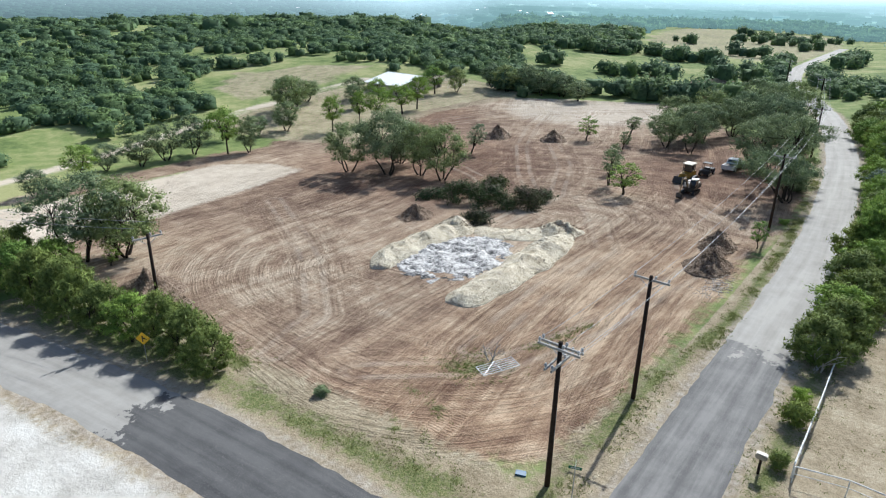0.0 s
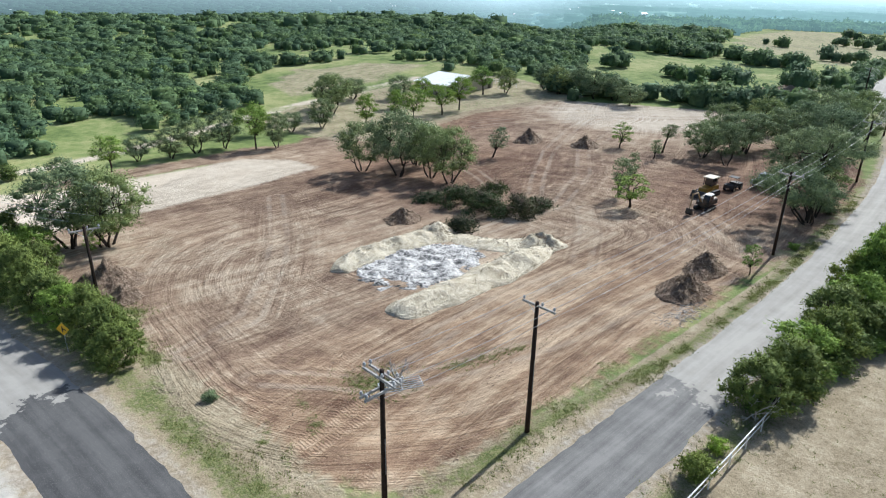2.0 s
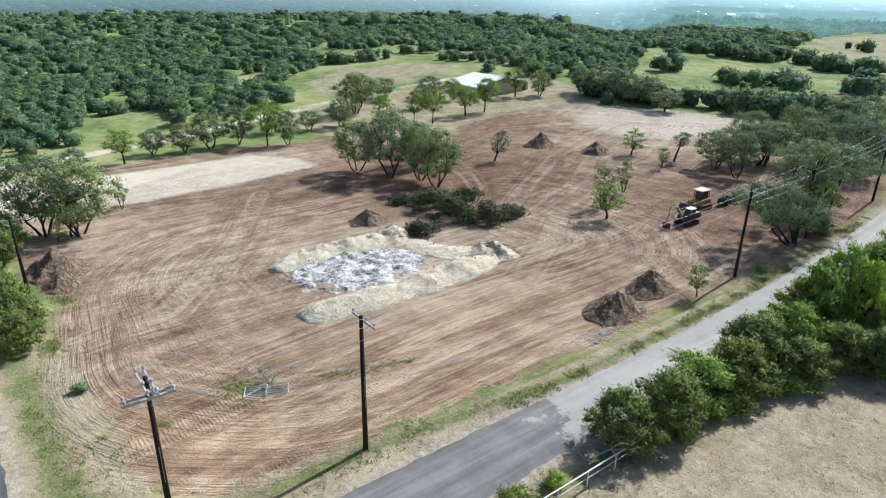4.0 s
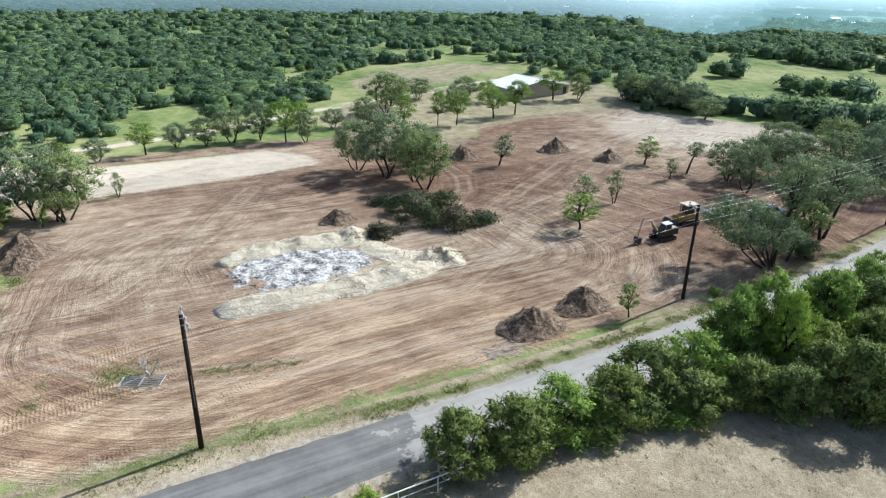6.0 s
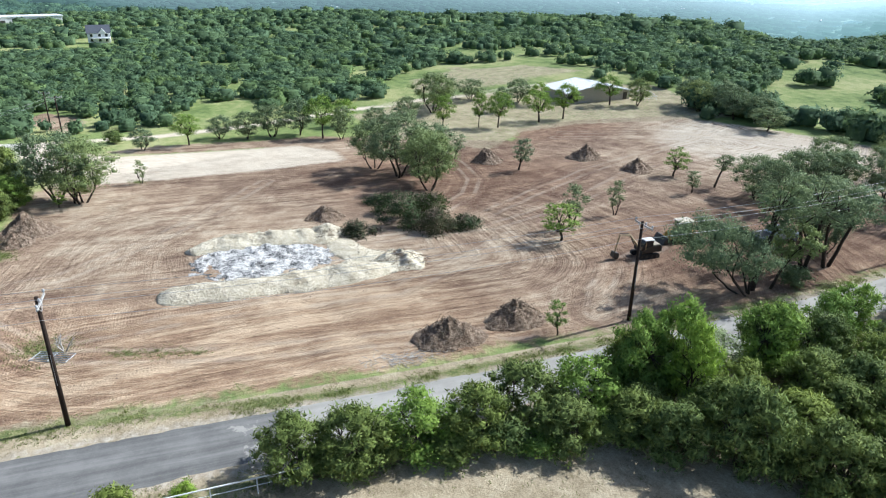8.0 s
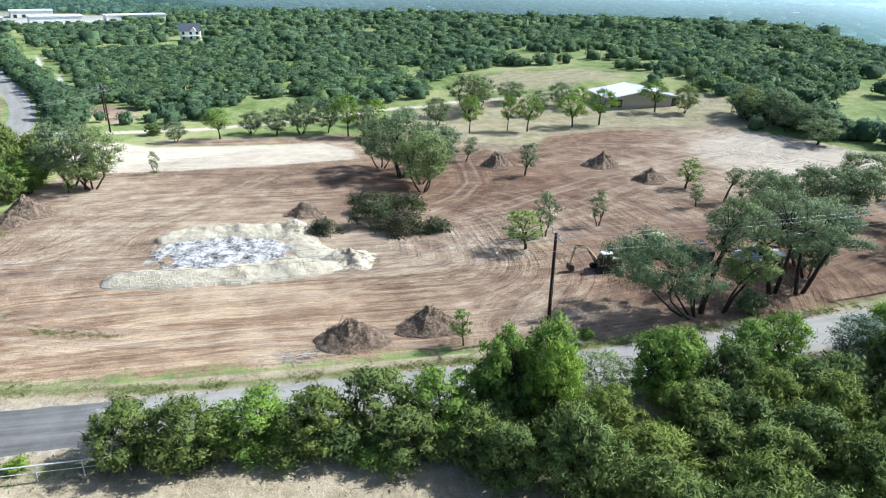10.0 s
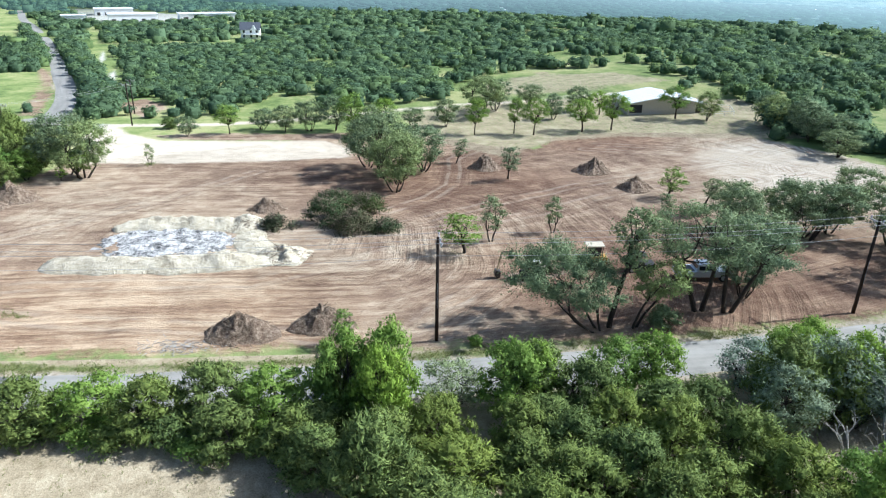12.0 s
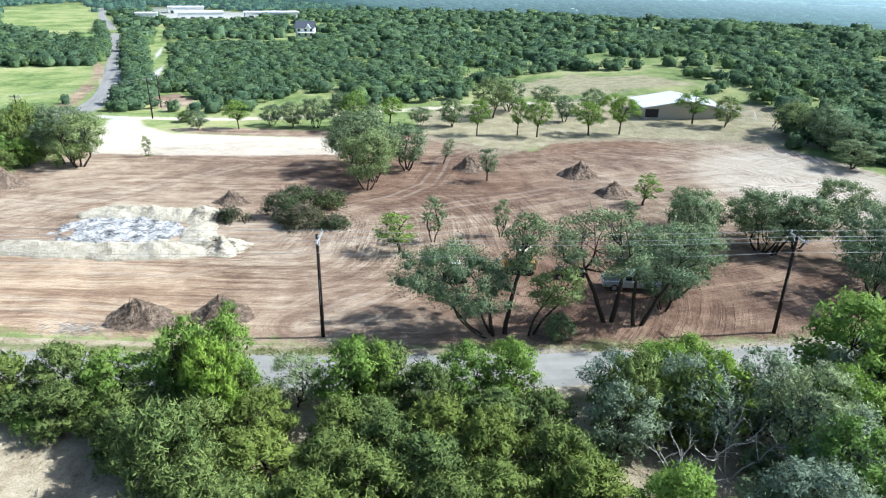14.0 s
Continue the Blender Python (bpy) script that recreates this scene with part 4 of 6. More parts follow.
for k, (x, y, h, w) in enumerate([(-102, 163, 7.6, 8.5), (-97, 166, 8.0, 8.0), (-91.5, 164.5, 7.4, 8.0), (-86, 166, 6.6, 7.5), (-79.5, 162.5, 5.2, 8.6), (-108, 165, 7.0, 8.0)]):
    plant(GREYS[k % 2], x, y, h, w, "broad dark tree at the cleared lot's edge", "tree", "trees at the lot's edge")
plant(OAKS[0], -122.8, 101.8, 9.8, 11.0, "large dark live oak with a broad crown by the drive", "tree", "trees along the drive", 40)
plant(OAKS[1], -129, 106, 8, 8, "dark live oak by the drive", "tree", "trees along the drive", 140)

# hedge of junipers north of the south lane
for k, (x, y, h, w) in enumerate([(-38.4, 22.6, 3.6, 4.4), (-41.5, 22.9, 4.4, 4.8), (-44.8, 22.9, 4.6, 4.8), (-48.0, 21.9, 4.2, 4.6), (-51.4, 21.5, 4.5, 4.8), (-54.8, 21.1, 4.8, 5.0), (-58.4, 21.3, 4.9, 5.0),
                                  (-62, 20.8, 5.4, 5.6), (-66, 20.5, 5.6, 5.4), (-70, 19.6, 7.4, 6.2), (-74, 19.2, 8.0, 6.4), (-78.5, 17.5, 8.2, 6.8), (-62.4, 23.6, 4.0, 4.4), (-67, 24.4, 4.6, 5.0),
                                  (-73, 23.4, 5.0, 5.0), (-84, 15.0, 7.6, 6.6), (-90, 12.0, 6, 6), (-80, 21, 6.4, 6.0)]):
    plant((JUNIPERS[k % 4] if k % 5 != 3 else ELMS[k % 2]), x, y, h, w, "dense green juniper in the roadside thicket", "tree", "thicket by the south lane")

# thicket east of the lane
BELT = [(-3.4, 51, 4.4, 4.6), (-2.6, 54.6, 4.8, 5.0), (-3.2, 58.4, 4.4, 5.0), (-2.4, 62.2, 4.6, 5.0), (-3.4, 66.0, 5.2, 5.2), (-0.6, 67.4, 3.8, 4.8), (-2.6, 70.0, 5.4, 5.2), (0.7, 71.8, 4.0, 4.8)]
for k, (x, y, h, w) in enumerate(BELT):
    plant((JUNIPERS[k % 4] if k not in (2, 6) else ELMS[k % 2]), x, y, h * 0.88, w * 1.08, "dense green juniper beside the pipe fence and lane", "tree", "thicket east of the lane")
for k in range(17):
    x, y = -3.4 + 0.27 * k + (k % 3) * 0.3, 51.5 + 1.75 * k
    plant(BUSHES[0 if k % 4 else 1], x, y, 1.5 + 0.25 * (k % 4), 2.8 + 0.3 * (k % 3), "low dark bush filling the foot of the thicket", "bush", "undergrowth of the thicket")
# how high the thicket stands along the lane
BELT_Y = (66, 70, 74, 77, 80, 82, 84, 86, 88, 90, 92, 95, 98, 100, 103, 108, 116, 121, 126)
BELT_TOP = (4.4, 5.2, 6.8, 7.4, 5.4, 3.6, 3.6, 5.8, 5.8, 4.2, 4.6, 5.4, 2.2, 2.0, 3.8, 5.0, 5.4, 6.6, 9.0)
k = 0
for row in range(24):
    y = 73.6 + row * 3.6
    shift = float(np.interp(y, [70, 92, 105, 118, 132, 150, 165], [-3.2, -4.2, -5.2, -6.8, -9, -12.6, -16]))
    for col in range(5):
        x = shift + col * 3.7 + rng.uniform(-0.9, 0.9) + (row % 2) * 1.2
        if x > 1.8 + (y - 72) * 1.05 or (row > 15 and col > 2) or (col == 0 and (95 < y < 102 or 112 < y < 119)) or (102 < y < 110 and 0.5 < x < 8):
            continue
        yy = y + rng.uniform(-1.1, 1.1)
        kind = rng.random() + (0.5 if x > -2.5 and y < 100 else 0.0)
        grey = 0.5 if 98 < y < 125 else 0.12
        pat = SILVERS[k % 2] if kind < grey else ELMS[k % 2] if kind < grey + 0.3 else JUNIPERS[k % 4]
        lbl = "grey-green oak in the dense thicket" if kind < grey else "bright green elm in the dense thicket" if kind < grey + 0.3 else "dense green juniper in the thicket"
        low = (0.82 if 1.8 + (y - 72) * 1.05 - x < 4.2 else 0.85 if col == 0 else 1.0) * (0.72 if 72 < y < 100 and x > -1.5 else 1.0)
        tall = low * (rng.uniform(4.8, 6.4) + (1.2 if grey <= kind < grey + 0.3 else 0))
        most = float(np.interp(yy, BELT_Y, BELT_TOP)) + (x - shift) * 0.62
        wide = rng.uniform(4.6, 6.0)
        if most < 1.6:
            continue
        if most < tall:
            wide *= max(0.62, most / tall)
        plant(pat, x, yy, min(tall, most), wide, lbl, "tree", "thicket east of the lane")
        k += 1
for x, y, h, w, k in [(-2.8, 74.4, 7.0, 4.6, 0), (-2.6, 77.2, 7.6, 4.6, 1), (-3.2, 87.0, 5.6, 3.6, 0), (-4.0, 93.0, 5.0, 4.4, 1), (-4.4, 96.0, 5.2, 4.6, 0), (-5.2, 105.8, 4.4, 4.4, 1), (-0.6, 76.8, 7.2, 4.0, 0)]:
    plant(ELMS[k], x, y, h, w, "tall bright green elm at the lane's edge", "tree", "thicket east of the lane")
for x, y, h, w, p in [(1.0, 102.5, 5.6, 5.0, SILVERS[0]), (-1.2, 107.5, 6.0, 6.0, SILVERS[1]), (6.5, 103.5, 3.0, 3.6, ELMS[1])]:
    plant(p, x, y, h, w, "grey-green oak at the edge of a shaded gap", "tree", "thicket east of the lane")
for x, y, h, w, p in [(2.0, 113.0, 7.4, 5.6, SILVERS[0]), (5.6, 113.4, 6.8, 5.4, SILVERS[1]), (-1.4, 111.6, 6.6, 5.2, SILVERS[0]), (8.6, 111.0, 5.6, 5.0, SILVERS[1]), (-0.6, 103.4, 4.6, 4.4, SILVERS[1]), (6.8, 108.6, 3.4, 3.8, SILVERS[0]), (0.2, 108.2, 4.2, 3.6, SILVERS[1])]:
    plant(p, x, y, h, w, "grey-green oak shading a gap in the thicket", "tree", "thicket east of the lane")
for x, y, h, w in [(1.6, 101.2, 1.8, 3.0), (5.6, 110.4, 1.6, 2.8), (2.4, 110.6, 1.9, 3.0), (7.8, 105.6, 1.7, 3.0), (4.8, 100.4, 2.0, 3.2)]:
    plant(BUSHES[2], x, y, h, w, "low grey-green bush at the edge of a shaded gap", "bush", "undergrowth of the thicket")
for k, (x, y, h, w) in enumerate([(5.2, 76.2, 6.0, 5.6), (8.4, 79.0, 5.0, 5.2), (2.9, 73.0, 3.8, 4.6), (11.6, 82.2, 5.2, 5.4)]):
    plant(JUNIPERS[k], x, y, h, w, "dense juniper with drooping sprays at the dry field's edge", "tree", "thicket east of the lane")
plant(ELMS[1], -4.4, 119.4, 8.8, 9.0, "tall bright green elm in the thicket", "tree", "thicket east of the lane")
for x, y, h, w, s in [(-3.0, 41.6, 1.8, 2.4, 0), (-2.9, 36.5, 1.1, 1.3, 0), (-3.3, 45.0, 0.9, 1.4, 1), (-12.6, 84.5, 0.9, 1.3, 1), (-29.6, 25.4, 0.7, 1.3, 2), (-39, 4.5, 1.4, 2.4, 1), (-114, 32, 2.6, 4.0, 0)]:
    plant(BUSHES[s], x, y, h, w, "low leafy bush in rough grass", "bush")


def dead_tree(x, y, h, seed):
    """A bare bleached tree: stems that fork three times."""
    rand = np.random.default_rng(seed)
    tree = new("dead_tree")
    tree.location = (x, y, ground(x, y))

    def grow(a, d, length, r, depth, out):
        b = a + d * length
        out.append(limb(a, b, r, r * 0.55, rand, 4, 0.1))
        if depth:
            for _ in range(rand.integers(2, 4)):
                e = d + rand.normal(0, 0.55, 3) + np.array([0, 0, 0.15])
                grow(a + (b - a) * rand.uniform(0.55, 1.0), e / np.linalg.norm(e), length * rand.uniform(0.5, 0.75), r * 0.55, depth - 1, out)

    for k in range(3):
        out = []
        d = np.array([math.cos(k * 2.1 + seed), math.sin(k * 2.1 + seed), 1.7])
        grow(np.array([0, 0, -0.2]), d / np.linalg.norm(d), h * 0.45, 0.07, 3, out)
        v, f = tube(out, 5)
        child("stem", mesh_from("stem", v, f, DEAD_WOOD, True), tree)
    return tagged(tree, "bare bleached dead tree with forked branches", "dead tree", "dead trees")


dead_tree(2.9, 108.6, 6.4, 3)
dead_tree(3.6, 105.4, 5.2, 5)
dead_tree(4.2, 113.0, 5.0, 8)
dead_tree(-2.9, 50.0, 3.2, 9)
dead_tree(-22.9, 36.4, 2.2, 12)


def fallen_log(x, y, yaw, length, r):
    rand = np.random.default_rng(int(length * 100))
    v, f = tube([limb((-length / 2, 0, r), (length / 2, 0.2, r * 1.6), r, r * 0.5, rand, 6, 0.07), limb((0.2, 0, r), (0.9, 0.8, r + 0.5), r * 0.5, r * 0.2, rand, 3, 0.1)], 8)
    log = new("fallen_log", mesh_from("fallen_log", v, f, BARK, True))
    log.matrix_world = pose(x, y, ground(x, y), 0, 0, yaw)
    return tagged(log, "dark fallen log on bare ground in the thicket", "log", "fallen logs")


fallen_log(5.2, 102.8, 30, 3.4, 0.16)
fallen_log(6.4, 105.6, 100, 2.6, 0.14)


# ---- woodland beyond, too many trees to count ----
def far_tree(seed, core, cards, length, body):
    rand = np.random.default_rng(seed)
    d = rand.normal(0, 1, (cards, 3))
    d /= np.linalg.norm(d, axis=1, keepdims=True)
    d[:, 2] = np.abs(d[:, 2]) * 1.15 - 0.25
    # uneven crown of small lobes
    heads = rand.normal(0, 1, (15, 3))
    heads[:, 2] = np.abs(heads[:, 2]) * 1.1 - 0.2
    heads *= (rand.uniform(0.27, 0.38, 15) / np.linalg.norm(heads, axis=1))[:, None]
    size = rand.uniform(0.15, 0.24, 15)
    own = rand.integers(0, 15, cards)

    def lump(d):
        return 1 + 0.3 * np.sin(d[:, :1] * 4 + seed) * np.sin(d[:, 1:2] * 5 + seed * 2) + 0.15 * np.sin(d[:, 2:3] * 7 + seed)

    c = d * np.array([0.5, 0.5, 0.52]) * lump(d) * rand.uniform(0.86, 1.08, (cards, 1)) + np.array([0, 0, 0.45])
    if cards > 40:
        c = heads[own] + d * size[own][:, None] * rand.uniform(0.7, 1.15, (cards, 1)) + np.array([0, 0, 0.42])
    v, n = sprays(c, unit(c - np.array([0, 0, 0.3]) + 0.25 * d), length, length * 0.7, rand, 0.35, 0.06, 0.9)
    cv, cf = core
    w = cv * np.array([0.5, 0.5, 0.52]) * lump(cv) * body * rand.uniform(0.93, 1.07, (len(cv), 1)) + np.array([0, 0, 0.45])
    return np.concatenate([v, w]), np.concatenate([np.arange(len(v)).reshape(-1, 3), cf + len(v)]), unit(np.concatenate([n, cv]) + np.array([0, 0, 0.4]))


def woodland(name, spots, core, cards, length, body, label, leaf=LEAF_WOODS):
    kinds = [far_tree(200 + k, core, cards, length, body) for k in range(8)]
    chunks, quads, base, tones, ways = [], [], 0, [], []
    hue = np.random.default_rng(len(spots)).random(len(spots))
    for i, (x, y, z, w, h, a) in enumerate(spots):
        v, q, n = kinds[i % 8]
        c, s = math.cos(a), math.sin(a)
        ways.append(np.stack([n[:, 0] * c - n[:, 1] * s, n[:, 0] * s + n[:, 1] * c, n[:, 2]], -1))
        chunks.append(np.stack([(v[:, 0] * c - v[:, 1] * s) * w + x, (v[:, 0] * s + v[:, 1] * c) * w + y, (v[:, 2] - 0.13) * h + z], -1))
        quads.append(q + base)
        tones.append(np.full(len(v), hue[i]))
        base += len(v)
    me = mesh_from(name, np.concatenate(chunks).astype(np.float32), np.concatenate(quads), leaf, True, np.concatenate(ways))
    float_layer(me, "tone", np.concatenate(tones))
    at = np.concatenate(chunks)
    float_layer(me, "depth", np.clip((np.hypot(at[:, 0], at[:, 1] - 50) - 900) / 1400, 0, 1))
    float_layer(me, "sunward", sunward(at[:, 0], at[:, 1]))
    return tagged(new(name, me), label, "woodland", kind="stuff")


def wood_spots(step, near_to, far_to, seed):
    rand = np.random.default_rng(seed)
    gx, gy = np.meshgrid(np.arange(-far_to, 80, step), np.arange(-far_to * 0.75, far_to + 60, step))
    x = gx.ravel() + rand.uniform(-0.45, 0.45, gx.size) * step
    y = gy.ravel() + rand.uniform(-0.45, 0.45, gx.size) * step
    away = np.hypot(x, y - 50)
    yaw = np.degrees(np.arctan2(-(x - 15), y - 40))
    ok = (away >= near_to) & (away < far_to) & (yaw > -8) & (yaw < 132)
    x, y, away = x[ok], y[ok], away[ok]
    clear = np.full(x.shape, -99.0)
    for poly in (LOT, PAD, BARN_FIELD, SMALL_MEADOW, BARN_YARD, NORTH_MEADOW, NORTH_FIELD, LANE_FIELD, SOUTH_FIELD, FAR_FIELD, WORKS_YARD, HOUSE_YARD, DIRT_PATCH, ROW_STRIP, GRAVEL_LOT):
        clear = np.maximum(clear, inside(poly, x, y))
    clear = np.maximum(clear, 6.0 - along(DRIVE, x, y))
    clear = np.maximum(clear, 4.6 - along(ROAD_EAST, x, y))
    clear = np.maximum(clear, 4.4 - along(ROAD_SOUTH, x, y))
    clear = np.maximum(clear, 3.6 - along(TRACK_WEST, x, y))
    for cx, cy, a, b in GAPS:
        clear = np.maximum(clear, (1 - np.hypot((x - cx) / a, (y - cy) / b)) * 6)
    rim, steep = brink(x, y)
    hidden = (steep > 0.5) & (away > rim + 45) & (away < 850)
    thin = np.array([0.6 * noise.noise(Vector((px * 0.022, py * 0.022, 5.0))) + 0.55 * noise.noise(Vector((px * 0.065, py * 0.065, 9.0))) for px, py in zip(x, y)])
    open_north = (inside(NORTH_OPEN, x, y) > 0) | ((y > 560) & (x > -130) & (away < 880) & (rand.random(len(x)) < 0.3))
    ok = ~hidden & (clear < -1.2) & (thin < np.where(away > 880, 0.12, np.where(away > 640, 0.25, np.where((x > -260) & (y > -40) & (y < 110) & (x + y < -90), 0.3, 0.17)))) & ~open_north & ~((x > -30) & (y < 200)) & ((x < -112) | (y > 150))
    x, y, away = x[ok], y[ok], away[ok]
    big = np.clip(np.exp(rand.normal(-0.03, 0.26, len(x))), 0.5, 1.6) * step
    return np.stack([x, y, land(x, y) + np.clip((away - 860) / 120, 0, 1) * 9 * (far_to > 900), big * 1.16, rand.uniform(0.85, 1.2, len(x)) * np.where(big > 11, 9.0, 2.2 + np.minimum(big, 7.5) * 0.46), rand.uniform(0, 6.28, len(x))], -1)


def hedgerow(path, off, spread, step, seed):
    """Tree spots in a strip beside a road."""
    rand = np.random.default_rng(seed)
    out = []
    for (ax, ay), (bx, by) in zip(path, path[1:]):
        n = int(math.hypot(bx - ax, by - ay) / step)
        for k in range(n):
            s, o = (k + rand.random()) / n, off + rand.uniform(-spread, spread)
            L = math.hypot(bx - ax, by - ay)
            x, y = ax + (bx - ax) * s + (by - ay) / L * o, ay + (by - ay) * s - (bx - ax) / L * o
            w = rand.uniform(4.5, 7.5)
            out.append((x, y, ground(x, y), w, w * rand.uniform(0.75, 1.05), rand.uniform(0, 6.28)))
    return np.array(out)


def clump_spots(seed):
    """Trees of the open north, in their clumps."""
    rand = np.random.default_rng(seed)
    out = []
    for cx, cy, rx, ry, n in CLUMPS:
        for _ in range(n):
            a, r = rand.uniform(0, math.tau), math.sqrt(rand.random())
            x, y, w = cx + rx * r * math.cos(a), cy + ry * r * math.sin(a), rand.uniform(4.6, 8.6)
            out.append((x, y, ground(x, y), w, w * rand.uniform(0.8, 1.15), rand.uniform(0, 6.28)))
    return np.array(out)


LANE_SPOTS = np.concatenate([clump_spots(31), hedgerow(ROAD_EAST[11:15], -7.5, 3.0, 4.0, 22), hedgerow(ROAD_EAST[11:14], 7.5, 3.0, 4.0, 23)])
ROW_SPOTS = np.concatenate([hedgerow([(-126, 5), (-176, -15.5), (-262, -55), (-351, -97)], 8.0, 4.0, 1.5, 21), hedgerow([(-240, -46), (-262, -55), (-351, -97), (-456, -151)], -6.5, 2.0, 3.0, 25),
                            hedgerow([(-222, -78), (-230, -58), (-250, -60), (-290, -80), (-330, -100), (-330, -130)], 0.0, 7.0, 1.2, 26), hedgerow([(-222, -74), (-280, -100), (-318, -132)], 0.0, 12.0, 1.3, 27),
                            hedgerow([(-374, -24), (-374, -10)], 0.0, 4.0, 3.4, 28), hedgerow([(-372, 13), (-374, 24)], 0.0, 4.0, 3.4, 29)])
woodland("woodland_trees", np.concatenate([wood_spots(4.1, 60, 225, 1), ROW_SPOTS, LANE_SPOTS]), BALL1, 150, 0.132, 0.74, "mixed green juniper and oak woods behind the meadow")
woodland("hillside_trees", wood_spots(4.3, 225, 340, 2), BALL1, 84, 0.15, 0.82, "juniper woods covering the gentle rise")
RIDGE_SPOTS = wood_spots(7.0, 340, 640, 3)
hazed = (RIDGE_SPOTS[:, 0] > -0.8 * (RIDGE_SPOTS[:, 1] - 50)) & (RIDGE_SPOTS[:, 1] > 400)
woodland("ridge_trees", RIDGE_SPOTS[~hazed], BALL1, 48, 0.17, 0.86, "far woods along the ridge line")
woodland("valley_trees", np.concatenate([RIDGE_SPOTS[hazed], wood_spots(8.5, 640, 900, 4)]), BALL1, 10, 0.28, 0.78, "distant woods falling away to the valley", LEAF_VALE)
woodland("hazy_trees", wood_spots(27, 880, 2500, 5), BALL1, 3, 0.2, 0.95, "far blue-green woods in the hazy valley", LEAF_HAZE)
for p in PATTERNS:
    hide_away(p)


# ---- burn pit, heaps and brush ----
def mound(name, x, y, rx, ry, h, material, label, category="soil heap", seed=0, turn=0.0, rough=0.35, group=""):
    """A heap of soil and roots: an uneven cone with slumped sides."""
    rings, seg = 22, 56
    verts, base = [], ground(x, y)
    for i in range(rings + 1):
        s = i / rings
        for k in range(seg):
            a = k * math.tau / seg
            wob = 1 + 0.34 * noise.noise(Vector((math.cos(a) * 1.3, math.sin(a) * 1.3, seed * 3.1))) + 0.12 * noise.noise(Vector((math.cos(a) * 4, math.sin(a) * 4, seed * 1.7)))
            px, py = rx * s * wob * math.cos(a), ry * s * wob * math.sin(a)
            prof = (1 - s ** 1.25) ** 1.3
            z = h * prof + rough * h * 0.9 * (1 - s * 0.9) * noise.fractal(Vector((px * 0.8, py * 0.8, seed * 7.7)), 0.8, 2.2, 5)
            c, sn = math.cos(turn), math.sin(turn)
            wx, wy = x + px * c - py * sn, y + px * sn + py * c
            verts.append((wx, wy, ground(wx, wy) + z - (0.15 if i == rings else -0.02)))
    faces = [(i * seg + k, (i + 1) * seg + k, (i + 1) * seg + (k + 1) % seg, i * seg + (k + 1) % seg) for i in range(rings) for k in range(seg)]
    heap = new(name)
    child("soil", mesh_from("soil", verts, faces, material, True), heap)
    rand = np.random.default_rng(seed + 400)
    sticks = []
    for _ in range(int(190 * rx * ry / 6)):
        a, s = rand.uniform(0, math.tau), rand.uniform(0.1, 0.95)
        px, py = x + rx * s * math.cos(a), y + ry * s * math.sin(a)
        pz = ground(px, py) + h * (1 - s ** 1.25) ** 1.3 + 0.04
        d = rand.normal(0, 1, 3) * np.array([1, 1, 0.3])
        d /= np.linalg.norm(d)
        L = 0.15 + 0.9 * rand.random() ** 3
        thick = rand.uniform(0.018, 0.045)
        sticks.append([((px - d[0] * L * 0.5, py - d[1] * L * 0.5, pz - 0.05), thick), ((px + d[0] * L * 0.5, py + d[1] * L * 0.5, pz + abs(d[2]) * L), 0.012)])
    sv, sf = tube(sticks, 4)
    child("root_tangle", mesh_from("root_tangle", sv, sf, ROOT_WOOD), heap, "tangled broken roots")["kind"] = "stuff"
    return tagged(heap, label, category, group)


HEAP_LABEL = "heap of dark soil with torn roots and sticks"
for k, (x, y, rx, ry, h) in enumerate([(-15.6, 65.2, 2.6, 3.0, 2.1), (-16.8, 72.0, 2.3, 2.9, 2.3), (-72.4, 113.4, 2.9, 3.2, 2.5), (-61.4, 116.4, 2.7, 3.0, 2.1), (-75.8, 95.2, 2.8, 3.2, 2.4),
                                       (-51.6, 62.0, 2.2, 2.7, 1.7), (-56.2, 27.8, 3.5, 3.0, 2.4), (-51.6, 27.6, 2.2, 1.8, 1.3)]):
    mound("soil_heap", x, y, rx, ry, h * 0.88, HEAP, HEAP_LABEL, seed=k, rough=0.55, group="soil heaps")


mound("brush_heap", -61.0, 218.5, 8.5, 3.2, 1.3, ROOT_WOOD, "long low heap of grey cleared brush in a far meadow", "brush heap", 41, 0.35, 0.6)
mound("brush_heap", -54.5, 185.0, 3.0, 2.0, 0.9, ROOT_WOOD, "small heap of grey cleared brush behind the lot", "brush heap", 42, 0.2, 0.6)


def stones(parent, spots, seed, low=0.04, high=0.16):
    """Broken stones of eight faces each, lying on a bank."""
    rand = np.random.default_rng(seed)
    base = np.array([(1, 0, 0), (0, 1, 0), (-1, 0, 0), (0, -1, 0), (0, 0, 0.8), (0, 0, -0.6)], float)
    tri = np.array([(0, 1, 4), (1, 2, 4), (2, 3, 4), (3, 0, 4), (1, 0, 5), (2, 1, 5), (3, 2, 5), (0, 3, 5)])
    n = len(spots)
    size = low + (high - low) * rand.random(n) ** 3
    v = base[None] * size[:, None, None] * rand.uniform(0.6, 1.4, (n, 6, 3)) + np.asarray(spots)[:, None]
    f = (np.arange(n) * 6)[:, None, None] + tri[None]
    child("rubble", mesh_from("rubble", v.reshape(-1, 3), f.reshape(-1, 3), SPOIL), parent, "broken cream limestone lumps")["kind"] = "stuff"


